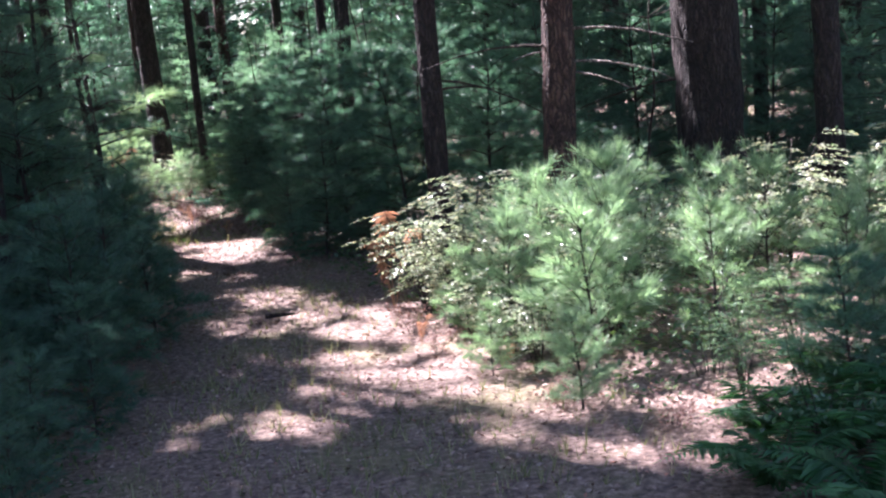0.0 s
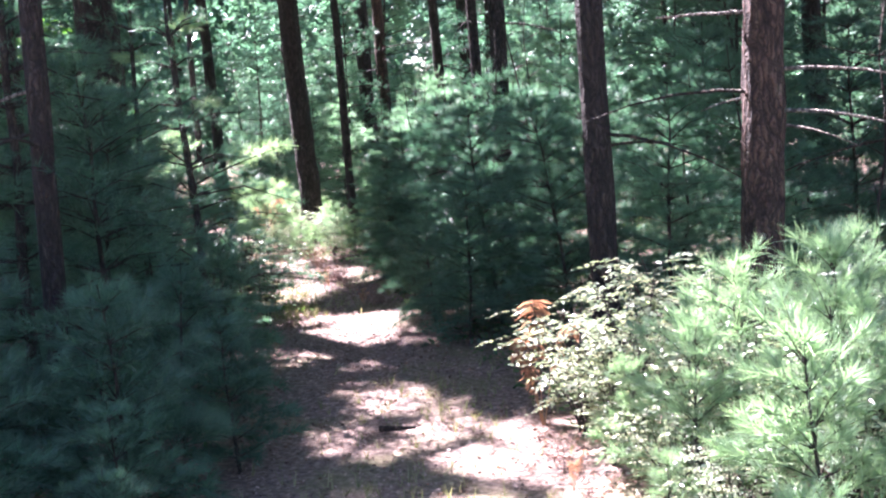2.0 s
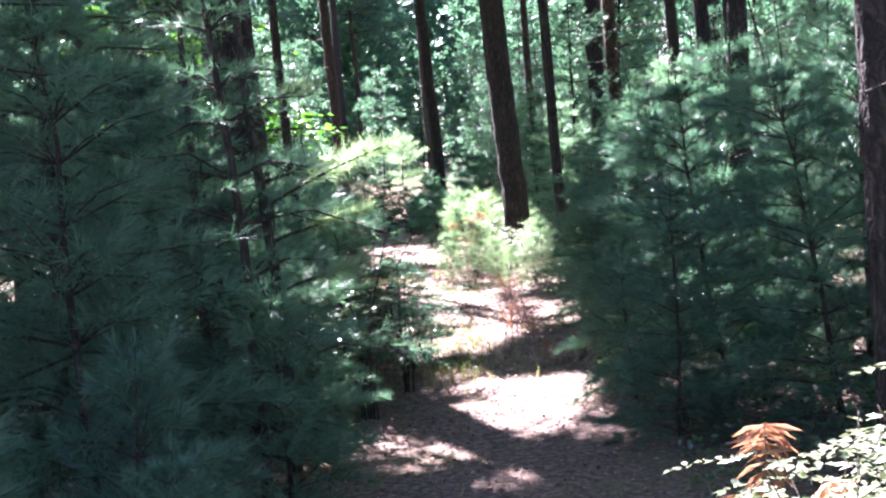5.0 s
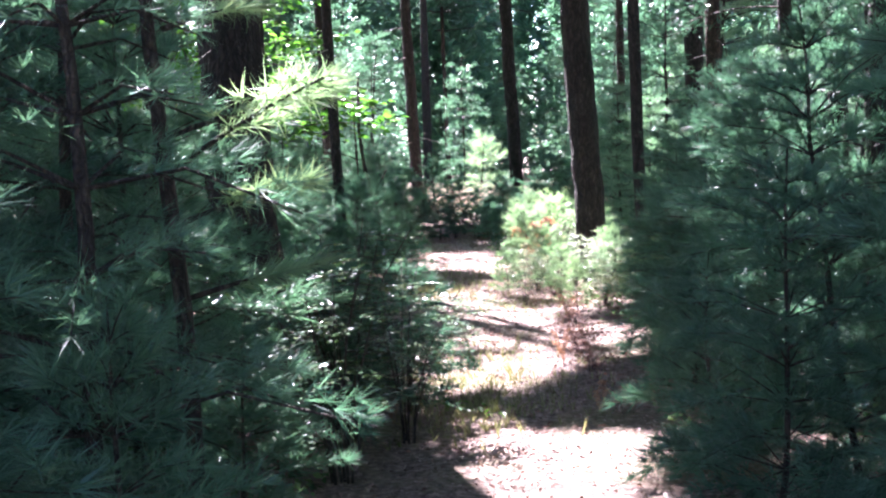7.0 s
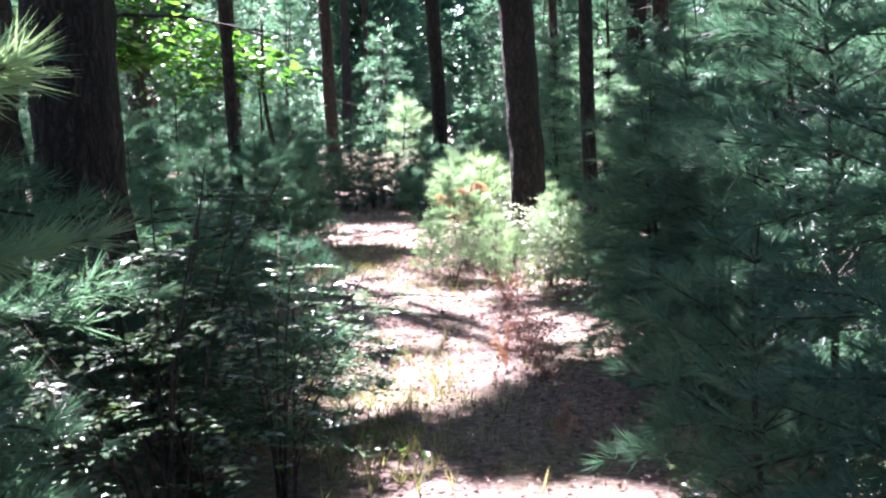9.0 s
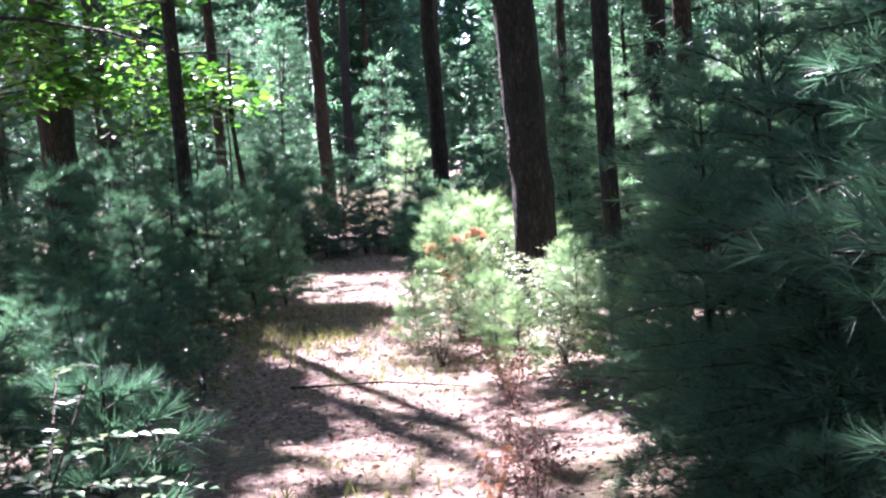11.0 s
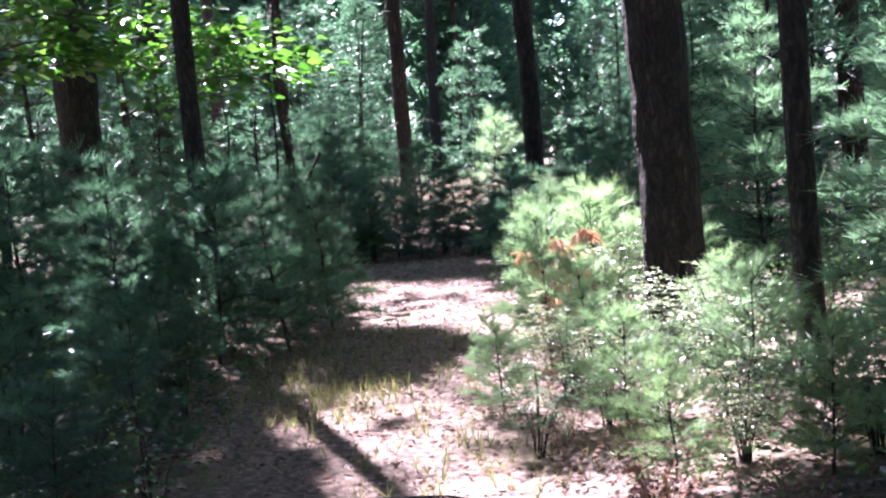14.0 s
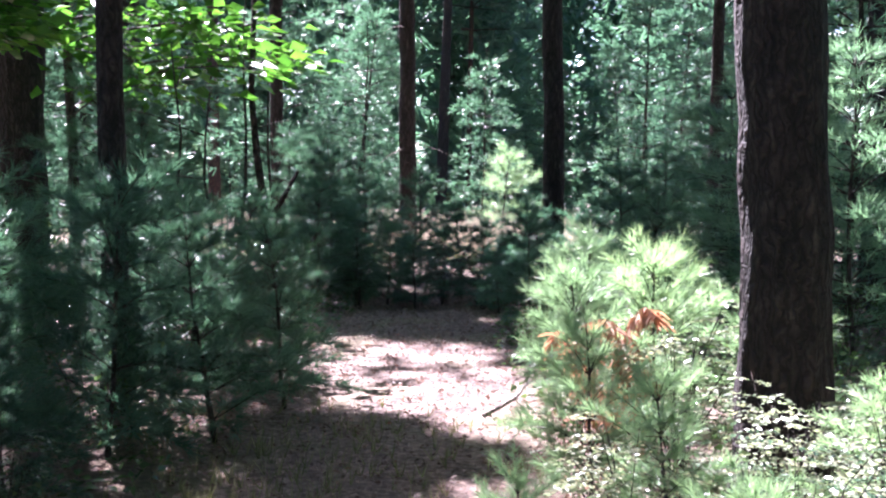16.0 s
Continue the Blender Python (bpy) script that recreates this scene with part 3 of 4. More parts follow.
# The shortest one has some sunlight put into its needle colour.
BACK = [young_pine(hh, 13, 5, 1.75, 0.16, 6, 0.26, 0.026, NEEDLE if hh > 6 else NEEDLE_HALF_SUN, bare=0.06, thick=0.05, rise=0.45, droop=0.4, side=1.6, round_top=0.45, puff=0.13, label="feathery green young pine back in the woods") for hh in (5.5, 6.5, 7.0, 7.5)]
used = set()


def set_out(kinds, x, y, size, group):
    fresh = [k for k in kinds if k.name not in used]
    ob = fresh[0] if fresh else kinds[int(wood_rng.integers(len(kinds)))]
    turn, lean = wood_rng.uniform(0, 360), tuple(wood_rng.normal(0, 3, 2))
    if ob.name in used:
        m = pose(x, y, height(x, y) - 0.02, lean[0], lean[1], turn) @ Matrix.Diagonal((size, size, size, 1))
        ob = copy_thing(ob, m @ Matrix.Diagonal([1 / s for s in ob.scale] + [1]))
    else:
        used.add(ob.name)
        place(ob, x, y, turn, size, lean)
    return tagged(ob, group=group)


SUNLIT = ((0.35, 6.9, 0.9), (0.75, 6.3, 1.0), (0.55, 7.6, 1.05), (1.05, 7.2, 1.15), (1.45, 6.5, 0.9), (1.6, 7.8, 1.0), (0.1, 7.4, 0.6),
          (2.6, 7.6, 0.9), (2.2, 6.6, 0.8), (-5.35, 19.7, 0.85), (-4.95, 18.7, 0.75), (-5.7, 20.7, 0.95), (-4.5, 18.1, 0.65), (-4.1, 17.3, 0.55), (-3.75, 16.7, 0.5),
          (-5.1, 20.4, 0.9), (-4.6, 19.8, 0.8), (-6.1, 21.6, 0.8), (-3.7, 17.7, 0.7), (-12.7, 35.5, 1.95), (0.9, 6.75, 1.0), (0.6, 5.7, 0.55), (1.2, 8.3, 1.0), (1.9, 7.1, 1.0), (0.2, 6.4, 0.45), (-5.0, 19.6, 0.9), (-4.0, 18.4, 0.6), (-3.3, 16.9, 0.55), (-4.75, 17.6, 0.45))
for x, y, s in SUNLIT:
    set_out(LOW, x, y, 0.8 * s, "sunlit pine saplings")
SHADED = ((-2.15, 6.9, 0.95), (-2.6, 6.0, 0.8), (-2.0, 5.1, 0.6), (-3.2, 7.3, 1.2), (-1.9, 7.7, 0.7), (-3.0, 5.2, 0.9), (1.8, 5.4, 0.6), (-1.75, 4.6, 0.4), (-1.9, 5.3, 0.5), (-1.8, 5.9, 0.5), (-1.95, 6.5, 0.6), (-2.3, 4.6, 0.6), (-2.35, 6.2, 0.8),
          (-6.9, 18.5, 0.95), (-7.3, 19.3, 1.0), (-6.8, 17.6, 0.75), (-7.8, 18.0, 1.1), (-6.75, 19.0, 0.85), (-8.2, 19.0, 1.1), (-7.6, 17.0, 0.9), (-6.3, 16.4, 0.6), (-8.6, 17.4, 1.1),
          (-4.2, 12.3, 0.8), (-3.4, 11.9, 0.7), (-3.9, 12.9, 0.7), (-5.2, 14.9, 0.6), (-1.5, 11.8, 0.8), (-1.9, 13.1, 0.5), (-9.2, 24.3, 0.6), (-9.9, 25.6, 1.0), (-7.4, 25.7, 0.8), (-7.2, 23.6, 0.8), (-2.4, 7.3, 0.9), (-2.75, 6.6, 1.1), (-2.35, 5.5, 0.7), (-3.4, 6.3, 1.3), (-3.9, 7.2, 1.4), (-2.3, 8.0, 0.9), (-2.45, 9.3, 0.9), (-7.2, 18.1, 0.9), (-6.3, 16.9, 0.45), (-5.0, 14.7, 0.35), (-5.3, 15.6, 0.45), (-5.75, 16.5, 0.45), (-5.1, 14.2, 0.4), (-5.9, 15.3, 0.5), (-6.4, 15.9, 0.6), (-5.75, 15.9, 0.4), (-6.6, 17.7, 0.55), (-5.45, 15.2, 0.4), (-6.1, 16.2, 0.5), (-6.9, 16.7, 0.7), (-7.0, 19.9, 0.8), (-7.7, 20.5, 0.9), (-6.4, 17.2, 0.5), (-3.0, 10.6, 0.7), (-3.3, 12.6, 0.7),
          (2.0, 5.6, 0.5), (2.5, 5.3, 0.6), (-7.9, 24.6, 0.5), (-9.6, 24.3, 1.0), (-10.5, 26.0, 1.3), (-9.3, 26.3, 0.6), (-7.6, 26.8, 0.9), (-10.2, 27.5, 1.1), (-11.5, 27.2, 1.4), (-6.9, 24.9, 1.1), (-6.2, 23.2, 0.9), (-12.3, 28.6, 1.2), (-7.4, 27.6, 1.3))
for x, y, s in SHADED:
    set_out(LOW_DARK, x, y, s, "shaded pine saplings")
# Young pines whose needle colour is lightened to look lit by the gap.
MID_SUN = [young_pine(2.3, 12, 6, 0.85, 0.08, 9, 0.15, 0.008, NEEDLE_HALF_SUN, bare=0.03, thick=0.018, round_top=0.5, label="young pine in a woodland gap, green lightened as if sunlit") for _ in range(2)]
MIDS = ((-2.35, 14.5, 0.55), (-2.5, 15.6, 0.55), (-1.9, 13.8, 0.5), (-0.9, 11.4, 0.8), (-0.3, 10.9, 0.8), (0.4, 10.6, 0.85), (1.2, 11.0, 0.9), (-1.35, 12.4, 0.75), (-0.5, 12.3, 0.75), (-1.5, 13.6, 0.8), (-2.1, 14.3, 0.7), (-2.45, 15.2, 0.65),
        (-1.7, 15.4, 0.85), (-0.9, 14.4, 0.85), (-2.2, 16.4, 0.7), (0.2, 12.4, 0.75), (1.6, 12.6, 0.8), (-1.2, 17.2, 0.9), (-3.45, 9.7, 0.9), (-3.7, 10.9, 0.95), (-4.6, 11.3, 1.1), (-2.95, 8.7, 1.0),
        (-4.9, 12.5, 1.0), (-3.9, 8.3, 1.1), (-9.3, 18.9, 0.9), (-5.9, 13.1, 0.9), (3.6, 11.5, 0.85), (2.8, 13.5, 0.9), (-8.9, 20.9, 0.7), (-2.0, 15.0, 0.65), (-1.2, 15.9, 0.8), (-2.9, 17.6, 0.7), (-1.9, 13.9, 0.6), (-1.0, 12.9, 0.9), (-0.2, 11.6, 0.9), (0.7, 11.6, 1.0), (1.9, 11.4, 1.0), (2.9, 10.8, 0.9), (3.9, 9.9, 0.9), (4.2, 8.2, 0.9), (-1.1, 10.9, 0.6), (-3.2, 20.5, 0.8), (-2.3, 19.0, 1.0), (-3.3, 22.0, 1.0), (-4.6, 22.4, 0.9), (-5.4, 23.6, 1.0), (-9.8, 21.6, 0.9), (-11.5, 24.6, 0.6), (-12.0, 27.5, 0.8), (-9.0, 16.2, 1.0), (-8.0, 15.4, 0.9), (-2.5, 23.0, 0.9), (-1.5, 24.5, 1.0), (-3.4, 25.6, 1.0), (-0.4, 22.0, 1.0), (-6.1, 25.6, 0.9), (-3.0, 19.9, 0.6), (0.6, 20.2, 0.9))
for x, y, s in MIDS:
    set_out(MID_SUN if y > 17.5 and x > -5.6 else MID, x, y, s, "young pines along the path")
for x, y, s in ((-2.62, 9.4, 0.72), (-3.25, 10.05, 0.75), (-3.3, 8.4, 0.9)):
    set_out(THIN, x, y, s, "lanky young pines")
for x, y, s in ((-4.3, 10.3, 0.9), (5.2, 11.5, 1.0), (4.6, 13.6, 0.9), (3.3, 15.6, 0.9), (6.4, 14.0, 1.0), (-5.2, 8.2, 1.0), (-4.6, 6.6, 0.9), (-4.8, 11.6, 0.95), (-6.0, 12.0, 1.0)):
    set_out(HIGH, x, y, s, "tall young pines")
for x, y, s in ((-0.8, 19.6, 0.55), (0.7, 18.9, 0.6), (-2.2, 21.4, 0.5), (1.8, 17.2, 0.55)):
    set_out(BACK, x, y, s, "young pines in the background")
made = 0
while made < 108:
    x, y = wood_rng.uniform(-34, 16), 15 + 43 * wood_rng.random() ** 1.3
    if (off_path(x, y) < 2.2 and y < 27) or (y < 36.5 and abs(x + 3.6 + 0.442 * (y - 14.9)) < 1.8) or (y < 23 and -12 < x < -2.2) or (y < 18.5 and -14 < x < 1.5) or (-14 < x < -10 and y < 36 and y > 29) or math.hypot(x + 4.2, y - 20) < 3:
        continue
    set_out(BACK, x, y, wood_rng.uniform(0.55, 1.05), "young pines in the background")
    made += 1

# far woods that close the view all round
far = Geo()
P, D = [], []
for i in range(370):
    a, r = (wood_rng.uniform(-1.2, 0.7) if i < 280 else wood_rng.uniform(0.7, 2 * np.pi - 1.2)), wood_rng.uniform(42, 78)
    hh = wood_rng.uniform(9, 19)
    c = np.array((-6 + r * math.sin(a), 12 + r * math.cos(a), 0.0))
    m = 170
    u = wood_rng.uniform(0.03, 1, (m, 1))
    az = wood_rng.uniform(0, 2 * np.pi, (m, 1))
    R = 2.6 * (1 - u) ** 0.6 * wood_rng.uniform(0.5, 1, (m, 1))
    P.append(c + np.concatenate([np.cos(az) * R, np.sin(az) * R, u * hh], 1))
    D.append(np.concatenate([np.cos(az), np.sin(az), 0.2 + 0 * az], 1))
tufts(far, np.concatenate(P), np.concatenate(D), 6, 1.05, 0.25, 0.7)
tagged(new("far_woods", far.mesh("far_woods", NEEDLE)), "distant dense green pine woods", "woods", kind="stuff")

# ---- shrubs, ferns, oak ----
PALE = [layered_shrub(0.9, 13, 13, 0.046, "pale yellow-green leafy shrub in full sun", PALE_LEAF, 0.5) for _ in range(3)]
BERRY = [shrub(0.55, 8, 240, 0.035, LEAF, 0.7, name="low_shrub", label="low small-leaved woodland shrub") for _ in range(3)]
BROAD = [layered_shrub(1.0, 9, 15, 0.042, "broad-leaved shrub glinting at the path's edge") for _ in range(3)]
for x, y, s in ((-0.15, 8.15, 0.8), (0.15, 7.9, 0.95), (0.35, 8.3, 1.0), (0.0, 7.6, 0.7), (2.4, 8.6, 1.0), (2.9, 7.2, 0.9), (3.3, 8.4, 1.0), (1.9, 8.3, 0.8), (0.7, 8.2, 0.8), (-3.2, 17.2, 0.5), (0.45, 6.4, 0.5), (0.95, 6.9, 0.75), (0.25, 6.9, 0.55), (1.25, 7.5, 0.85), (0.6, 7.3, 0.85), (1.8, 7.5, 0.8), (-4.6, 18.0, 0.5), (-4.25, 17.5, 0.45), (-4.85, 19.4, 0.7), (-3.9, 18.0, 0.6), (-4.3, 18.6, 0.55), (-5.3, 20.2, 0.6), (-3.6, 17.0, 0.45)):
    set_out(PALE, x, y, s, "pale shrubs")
for x, y, s in ((-3.0, 11.35, 1.05), (-3.2, 11.8, 1.0), (-3.05, 12.05, 0.85), (-2.3, 4.3, 0.5), (-1.95, 5.6, 0.4), (1.35, 5.6, 0.5), (1.7, 5.9, 0.55), (2.2, 5.8, 0.6), (2.6, 6.2, 0.7), (2.3, 5.4, 0.5), (-4.1, 17.6, 0.55), (-4.35, 17.0, 0.4), (-3.4, 13.0, 0.3), (-4.4, 12.9, 0.8), (-5.3, 15.2, 0.45), (-4.95, 14.5, 0.4), (-5.75, 16.2, 0.4), (-6.2, 17.3, 0.4)):
    set_out(BROAD, x, y, s, "broad-leaved shrubs")
made = 0
while made < 230:
    y = wood_rng.uniform(4, 30)
    x = float(np.interp(y, PY, PX)) + wood_rng.choice((-1, 1)) * wood_rng.uniform(0.6, 4.5)
    if off_path(x, y) < (0.35 if y < 16 else 0.12):
        continue
    set_out(BERRY, x, y, wood_rng.uniform(0.45, 1.0), "low woodland shrubs")
    made += 1
under = Geo()
P = []
while len(P) < 170:
    x, y = wood_rng.uniform(-22, 12), wood_rng.uniform(-2, 46)
    if off_path(x, y) > 3.0:
        P.append(np.array((x, y, height(x, y))) + np.abs(rng.standard_normal((230, 3))) * np.array((0, 0, 0.35)) + rng.standard_normal((230, 3)) * np.array((0.4, 0.4, 0.0)))
P = np.concatenate(P)
leaves(under, P, rng.standard_normal((len(P), 3)) * np.array((1, 1, 0.35)), 0.07, 0.55)
tagged(new("undergrowth", under.mesh("undergrowth", LEAF)), "leafy undergrowth deeper in the woods", "undergrowth", kind="stuff")
DRY = [shrub(0.4, 8, 300, 0.042, DRY_LEAF, 0.7, label="small dried reddish-brown shrub by the path") for _ in range(2)]
for x, y, s in ((-2.95, 14.4, 1.0), (-2.75, 14.0, 0.9), (-3.1, 14.8, 0.9), (-2.2, 12.9, 0.8), (-3.35, 15.3, 0.8), (-3.55, 16.0, 1.0), (-3.75, 16.5, 0.9), (-3.3, 16.3, 0.8), (-5.2, 19.35, 1.0), (-5.05, 18.95, 1.0), (-4.75, 18.3, 0.9), (-4.3, 17.1, 0.7), (-0.25, 7.6, 0.8), (-0.1, 7.0, 0.7), (0.5, 5.8, 0.7), (0.95, 5.3, 0.8), (-3.6, 12.6, 0.9), (-3.3, 12.0, 0.8), (-2.5, 9.6, 0.8), (-2.35, 8.9, 0.8)):
    set_out(DRY, x, y, 0.65 * s, "dried shrubs")
SEEDLING = shrub(0.13, 3, 9, 0.065, OAK_LEAF, 0.5, name="seedling", label="tiny seedling with bright yellow-green leaves on the path")
place(SEEDLING, -2.86, 12.6, 0)
tagged(copy_thing(SEEDLING, pose(-3.12, 12.75, height(-3.12, 12.75) - 0.02, 0, 0, 80)), group="seedlings")
tagged(SEEDLING, group="seedlings")
GREEN = [green_fern(0.62, 9, "lush dark green woodland fern in the shade") for _ in range(2)]
for x, y, s in ((1.2, 4.45, 0.9), (1.6, 4.75, 1.0), (1.45, 4.1, 0.9), (1.95, 4.5, 1.05), (2.0, 5.1, 1.0), (1.3, 5.0, 0.8), (1.75, 5.4, 0.9), (2.4, 4.9, 1.0)):
    set_out(GREEN, x, y, s, "ferns at the path's edge")
FERN = dead_fern(1.1, 4, "withered rust-brown fern with drooping fronds")
place(FERN, -0.4, 8.42, 20, 0.85)
for x, y, s in ((-5.15, 19.3, 1.3), (-4.98, 19.35, 1.2), (-5.05, 19.1, 1.1), (-3.15, 14.6, 0.4), (-3.0, 14.2, 0.35), (-2.35, 12.9, 0.35), (-3.7, 16.3, 0.4), (-0.2, 7.3, 0.4), (-3.3, 12.4, 0.4), (0.3, 6.6, 0.35)):
    s *= 0.65
    tagged(copy_thing(FERN, place(FERN, x, y, wood_rng.uniform(0, 360), s).matrix_basis.copy() @ Matrix.Diagonal((1 / s, 1 / s, 1 / s, 1))), group="withered ferns")
place(FERN, -0.4, 8.42, 20, 0.85)
tagged(FERN, group="withered ferns")


def overhanging_pine(x, y):
    """A thin young pine whose lit bough reaches out over the path's edge."""
    root = new("young_pine")
    root.location = (x, y, height(x, y) - 0.03)
    stem = Geo()
    zs = np.linspace(0, 3.2, 8)
    tube(stem, np.stack([0.03 * np.sin(zs * 2), 0.03 * np.cos(zs * 1.7) - 0.03, zs], 1), np.linspace(0.035, 0.012, 8), 8, 0.05)
    part("stem", stem, TWIG, root, smooth=True)
    for zz, az, L, rise in ((1.38, -0.4, 0.86, 0.36), (1.2, -0.2, 0.6, 0.3), (1.5, 0.35, 0.55, 0.3), (1.85, 1.6, 0.6, 0.3), (2.2, 2.6, 0.7, 0.3), (2.4, -1.0, 0.45, 0.3), (0.95, 0.9, 0.5, 0.25)):
        limb, green = Geo(), Geo()
        dv = np.array([math.cos(az), math.sin(az), rise])
        tip = lambda u: np.array([0, 0, zz]) + dv * L * u - UP * 0.08 * L * u * u
        tube(limb, tip(np.linspace(0, 1, 6)[:, None]), np.linspace(0.011, 0.004, 6), 5)
        b = part("bough", limb, TWIG, root)
        lat = unit(np.cross(dv, UP))
        m = 46
        u = np.concatenate([np.linspace(0.35, 1.02, 16), rng.uniform(0.4, 0.95, 30)])[:, None]
        w = np.concatenate([np.zeros(16), rng.uniform(-0.3, 0.3, 30)])[:, None] * L * (1.15 - u)
        tufts(green, tip(u) + lat * w + dv * np.abs(w) * 0.6, dv + lat * np.sign(w) * 0.8 + 0.15 * rng.standard_normal((m, 3)), 13, 0.12, 0.005, 0.38)
        # Same needle colour, lightened for sun, as the low saplings.
        tagged(part("foliage", green, NEEDLE_SUN_TONE, b), kind="stuff")
    return tagged(root, "thin young pine with a bright bough over the path", "young pine")


overhanging_pine(-2.92, 10.22)


def dead_sapling(x, y, h, lean):
    root = new("dead_sapling")
    root.location = (x, y, height(x, y) - 0.03)
    stem = Geo()
    zs = np.linspace(0, h, 8)
    sway = np.cumsum(rng.normal(0, 0.03, (8, 2)), 0)
    pts = np.stack([sway[:, 0] + lean * zs, sway[:, 1], zs], 1)
    tube(stem, pts, np.linspace(0.018, 0.004, 8), 5, 0.05)
    part("stem", stem, TWIG, root, smooth=True)
    for i in range(5):
        tw = Geo()
        k = rng.integers(2, 7)
        az, L = rng.uniform(0, 2 * np.pi), rng.uniform(0.15, 0.5)
        dv = np.array([math.cos(az), math.sin(az), rng.uniform(0.1, 0.8)])
        tube(tw, pts[k] + dv * L * np.linspace(0, 1, 4)[:, None] + rng.normal(0, 0.01, (4, 3)) * np.linspace(0, 1, 4)[:, None], np.linspace(0.006, 0.002, 4), 3)
        part("twig", tw, TWIG, root)
    return tagged(root, "thin bare dead sapling among young pines", "dead sapling", "dead saplings")


for x, y, h, lean in ((-1.2, 12.8, 2.4, 0.1), (-0.6, 13.4, 2.9, -0.12), (-0.9, 15.1, 2.8, 0.05), (0.1, 12.0, 2.2, -0.08), (-1.6, 16.6, 2.6, 0.12), (-2.6, 18.7, 2.4, -0.06), (0.5, 11.2, 2.0, 0.1), (-3.0, 21.2, 3.0, 0.08),
                      (-4.0, 11.3, 2.4, 0.05), (-4.6, 13.0, 2.2, -0.1), (-7.6, 19.9, 1.6, 0.06), (-8.3, 20.9, 2.0, -0.1), (-8.9, 22.0, 2.6, 0.08), (-5.7, 14.5, 2.2, 0.1), (1.6, 9.9, 2.2, 0.05), (-9.5, 23.4, 2.4, -0.08)):
    dead_sapling(x, y, h, lean)


def oak(x, y, low=(), grow=1.0):
    root = new("young_oak")
    root.location = (x, y, height(x, y) - 0.03)
    stem = Geo()
    zs = np.linspace(0, 5.5, 9)
    pts = np.stack([0.08 * np.sin(zs), 0.06 * np.cos(zs * 1.3) - 0.06, zs], 1)
    tube(stem, pts, np.linspace(0.05, 0.012, 9), 8, 0.04)
    part("trunk", stem, TWIG, root, smooth=True)
    for i in range(19):
        if i < len(low):
            zz, az, L = low[i]
        else:
            zz = rng.uniform(1.8, 3.9)
            az = rng.normal(-0.1, 0.5) if i < 9 else rng.uniform(0, 2 * np.pi)
            L = rng.uniform(1.1, 2.2) * grow
        dv = np.array([math.cos(az), math.sin(az), 0.12])
        limb, green = Geo(), Geo()
        o = np.array([np.interp(zz, zs, pts[:, 0]), np.interp(zz, zs, pts[:, 1]), zz])
        tip = lambda u: o + dv * L * u + UP * 0.2 * L * u * (0.6 - u)
        k = np.linspace(0, 1, 6)[:, None]
        tube(limb, tip(k), np.linspace(0.014, 0.003, 6), 4)
        b = part("limb", limb, TWIG, root)
        m = 90
        u = rng.uniform(0.3, 1.05, (m, 1))
        jit = rng.standard_normal((m, 3)) * np.array((0.2, 0.2, 0.06))
        leaves(green, tip(u) + jit, jit + dv * 0.3 - UP * 0.05, 0.155, 0.6)
        tagged(part("foliage", green, OAK_LEAF, b), kind="stuff")
    return tagged(root, "young oak with bright backlit green leaves", "oak tree")


oak(-10.7, 22.3, ((1.72, -0.39, 2.9), (1.85, -0.3, 2.5), (1.66, -0.5, 2.2)))
oak(-10.6, 20.5, grow=0.65)

# ---- dead wood ----
def stick(name, pts, r, label, mat=DEADWOOD, category="branch"):
    gr = Geo()
    n = len(pts)
    tube(gr, pts, np.linspace(r, r * 0.4, n), 6, 0.08)
    return tagged(new(name, gr.mesh(name, mat, True)), label, category)


stick("fallen_branch", [(3.6, 17.0, 0.05), (2.3, 18.0, 0.4), (1.2, 18.7, 0.75), (0.3, 19.4, 1.05), (-0.4, 20.0, 1.25)], 0.035, "pale bare fallen branch leaning among saplings")
stick("stick", [(-5.95, 20.0, 0.03), (-5.85, 20.15, 0.1), (-5.8, 20.3, 0.22)], 0.012, "small pale stick standing up from the path's edge")
stick("stick", [(-4.9, 16.2, 0.03), (-4.4, 16.35, 0.04), (-3.9, 16.3, 0.03)], 0.008, "thin dry stick lying across the path", TWIG)
stick("stick", [(-3.3, 16.6, 0.05), (-3.0, 16.75, 0.08), (-2.8, 16.8, 0.07)], 0.014, "short pale stick on the dark ground")
stick("stick", [(-1.3, 8.35, 0.03), (-1.2, 8.33, 0.035), (-1.1, 8.36, 0.03)], 0.022, "short dark piece of wood on the path", BARK)
root = new("forked_snag")
root.location = (-8.56, 21.96, height(-8.56, 21.96))
for nm, pts, r in (("trunk", [(0.03, 0, -0.05), (0.03, 0, 0.45), (0, 0, 0.86), (-0.08, 0, 1.3), (-0.13, 0, 1.75), (-0.1, 0, 2.5)], 0.038), ("limb", [(0.0, 0, 0.8), (0.12, 0, 0.95), (0.27, 0, 1.18)], 0.026), ("limb", [(0.05, 0, 0.1), (0.2, 0.02, 0.45), (0.42, 0.03, 0.75)], 0.03)):
    gr = Geo()
    tube(gr, pts, np.linspace(r, r * 0.5, len(pts)), 8, 0.06)
    part(nm, gr, BARK, root, smooth=True)
tagged(root, "thin dark forked dead tree among saplings", "dead tree")
for x, y, h, lean in ((-7.7, 29.2, 1.7, 0.1), (-8.0, 29.8, 1.9, -0.12), (-7.5, 30.1, 1.6, 0.05), (-8.3, 29.4, 1.8, 0.1), (-7.3, 28.8, 1.5, -0.1)):
    dead_sapling(x, y, h, lean)
gr = Geo()
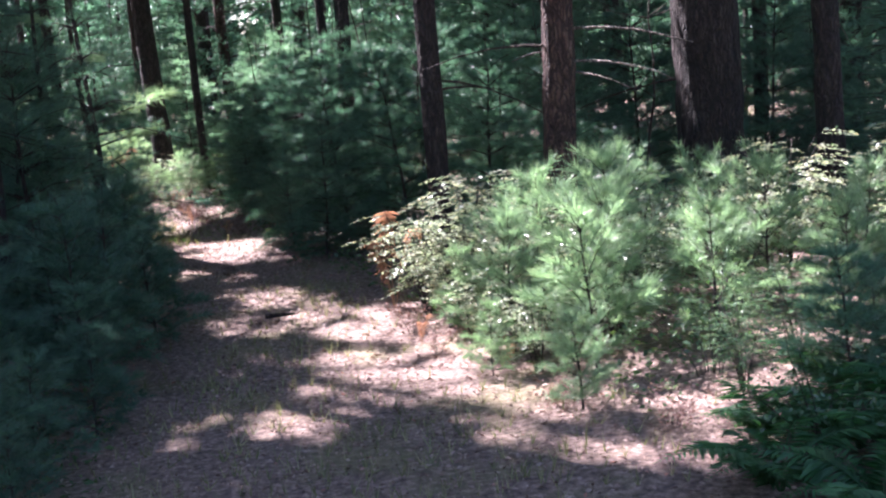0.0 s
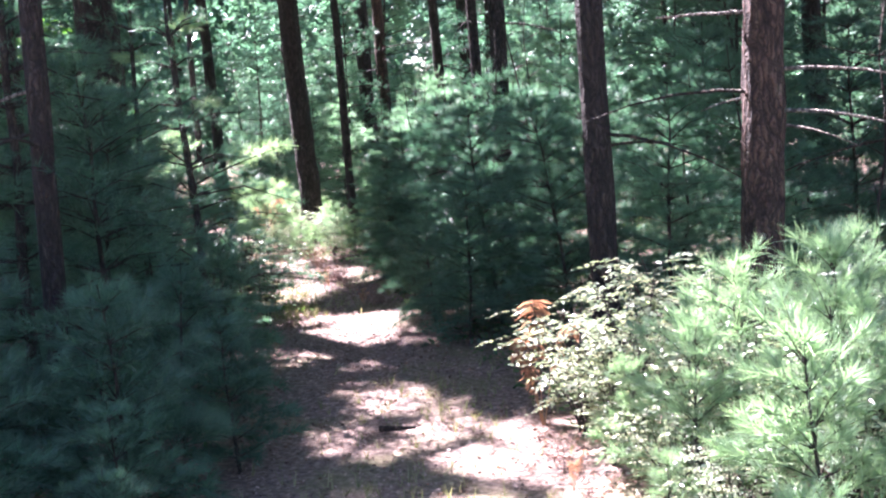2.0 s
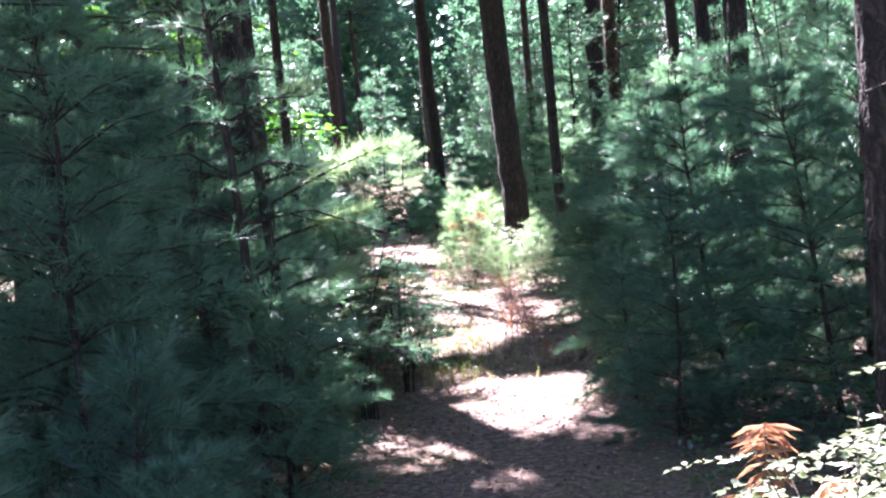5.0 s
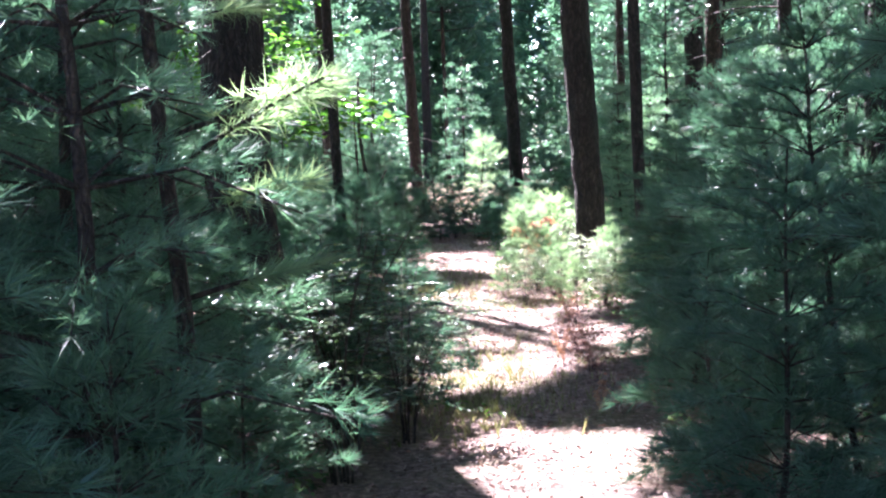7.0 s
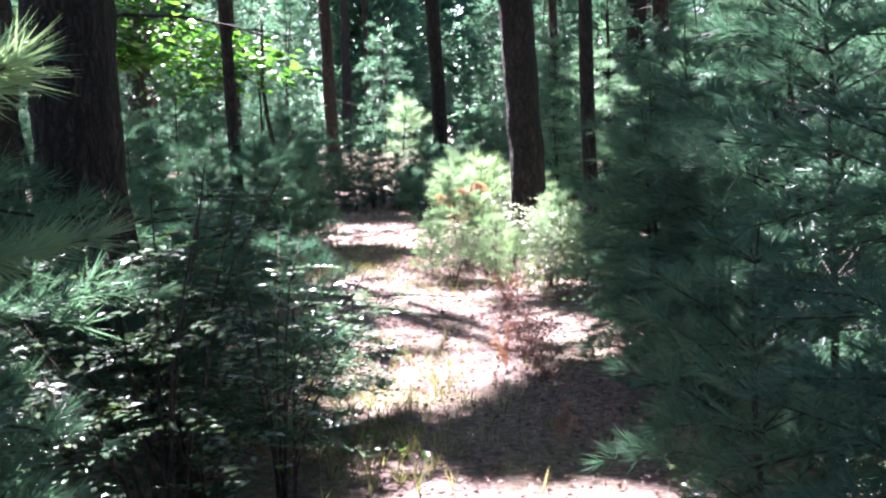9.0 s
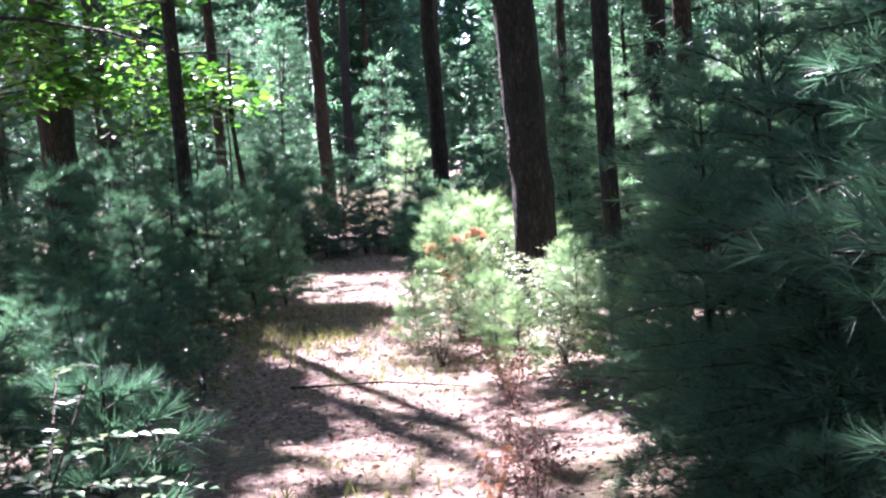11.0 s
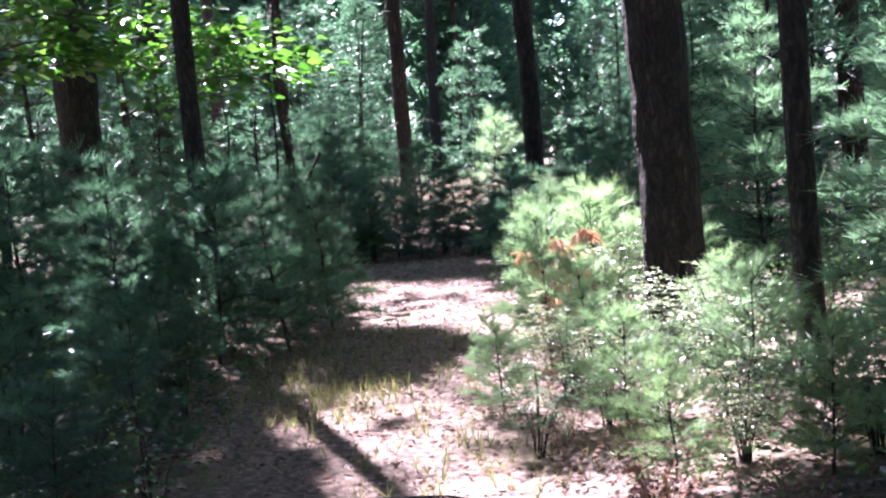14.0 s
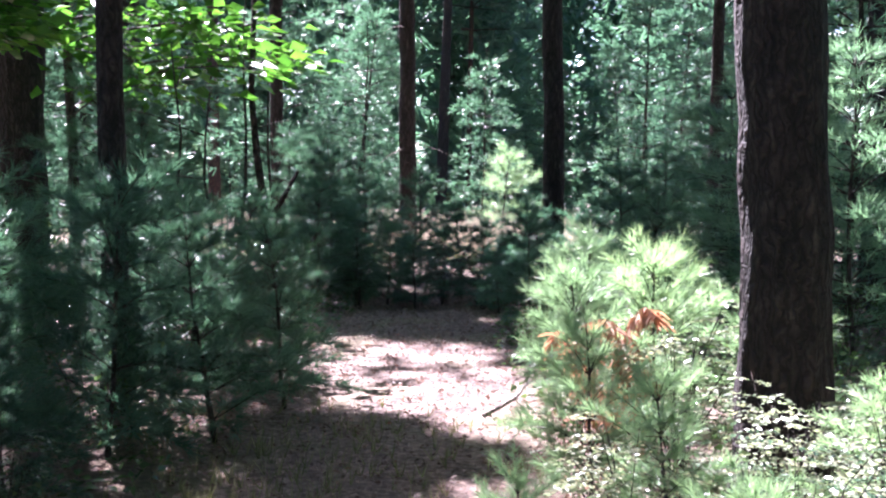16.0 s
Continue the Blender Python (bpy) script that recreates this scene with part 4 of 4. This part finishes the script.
tube(gr, [(0, 0, -0.05), (0.01, 0, 0.15), (0.02, 0.01, 0.6), (0.0, 0.02, 1.1), (0.03, 0.02, 1.45)], [0.24, 0.19, 0.17, 0.16, 0.12], 14, 0.06)
ob = new("broken_trunk", gr.mesh("broken_trunk", BARK, True))
place(ob, -7.0, 29.4, 10)
tagged(ob, "dark broken-off trunk standing in the woods", "snag")
gr = Geo()
tube(gr, [(0, 0, -0.05), (0, 0, 0.1), (0.01, 0, 0.35), (0.0, 0.02, 0.55)], [0.3, 0.26, 0.22, 0.2], 12, 0.06)
ob = new("stump", gr.mesh("stump", BARK, True))
place(ob, -9.15, 27.8, 30)
tagged(ob, "dark weathered tree stump by the path", "stump")

# ---- litter and grass ----
def scatter(count, reach, y0=3.0, y1=26.0):
    y = rng.uniform(y0, y1, count)
    x = np.interp(y, PY, PX) + rng.normal(0, reach, count)
    return x, y, np.array([height(a, b) for a, b in zip(x, y)])


x, y, z = scatter(40000, 1.3)
gr = Geo()
P = np.stack([x, y, z + rng.uniform(0.004, 0.03, len(x))], 1)
leaves(gr, P, rng.standard_normal((len(P), 3)) * np.array((1, 1, 0.25)), 0.03, 0.5, 0.35)
tagged(new("leaf_litter", gr.mesh("leaf_litter", LITTER)), "dry fallen leaves strewn over the path", "leaf litter", kind="stuff")
gr = Geo()
for cx, cy, rx, ry, m in ((-0.5, 5.0, 0.9, 0.7, 500), (-1.2, 6.8, 0.4, 0.6, 200), (-3.6, 13.9, 0.35, 0.5, 160), (-5.8, 17.8, 0.35, 0.4, 260), (-3.1, 13.1, 0.3, 0.5, 200), (-4.6, 17.0, 0.6, 0.6, 120), (-2.9, 12.6, 0.2, 0.3, 120), (-6.4, 19.0, 0.4, 0.5, 200), (-1.0, 9.0, 0.4, 0.6, 120), (-5.2, 18.3, 0.5, 0.7, 100), (-13.0, 34.5, 2.0, 1.5, 160)):
    P = np.stack([rng.normal(cx, rx, m), rng.normal(cy, ry, m), np.zeros(m)], 1)
    P[:, 2] = [height(a, b) for a, b in P[:, :2]]
    tufts(gr, P, np.tile(UP, (m, 1)), 4, 0.1 if cy < 30 else 0.45, 0.006 if cy < 30 else 0.02, 0.35)
tagged(new("grass", gr.mesh("grass", GRASS)), "sparse yellowing grass along the path", "grass", kind="stuff")

# pale dead brush in the clearing past the bend
gr = Geo()
m = 1500
P = np.stack([rng.normal(-13.8, 2.4, m), rng.normal(33.6, 1.6, m), np.zeros(m)], 1)
P[:, 2] = [height(a, b) for a, b in P[:, :2]]
tufts(gr, P, np.tile(UP, (m, 1)), 5, 0.75, 0.016, 0.4)
tagged(new("dead_brush", gr.mesh("dead_brush", DEAD_BRUSH)), "pale dead brush and dry grass in a clearing", "brush", kind="stuff")

# low ground cover off the path
gr = Geo()
x, y, z = scatter(90000, 3.4, 3.0, 32.0)
clump = np.array([noise.noise(Vector((a * 1.1, b * 1.1, 5.0))) for a, b in zip(x, y)])
keep = (off_path(x, y) > 0.05) & (clump > -0.1 - 0.25 * np.clip(off_path(x, y), 0, 1))
x, y, z = x[keep], y[keep], z[keep]
P = np.stack([x, y, z + rng.uniform(0.01, 0.3, len(x)) * np.clip(0.3 + off_path(x, y), 0.2, 1.0)], 1)
leaves(gr, P, rng.standard_normal((len(P), 3)) * np.array((1, 1, 0.35)), 0.05, 0.55)
tagged(new("ground_cover", gr.mesh("ground_cover", LEAF)), "low leafy ground cover beside the path", "ground cover", kind="stuff")

# dark brush that closes the view where the path bends away
for x, y, s in ((-9.5, 23.7, 0.55), (-9.2, 24.9, 0.7), (-8.75, 24.6, 0.6), (-8.45, 25.3, 0.7), (-8.0, 25.4, 0.75), (-8.9, 25.9, 0.85), (-9.7, 25.2, 0.75), (-8.3, 26.4, 0.85), (-7.6, 24.9, 0.7)):
    set_out(LOW_DARK, x, y, s, "shaded pine saplings")
for x, y, s in ((-9.1, 24.2, 0.6), (-8.7, 25.1, 0.7), (-8.2, 24.9, 0.55), (-9.4, 25.5, 0.7)):
    set_out(BROAD, x, y, s, "broad-leaved shrubs")
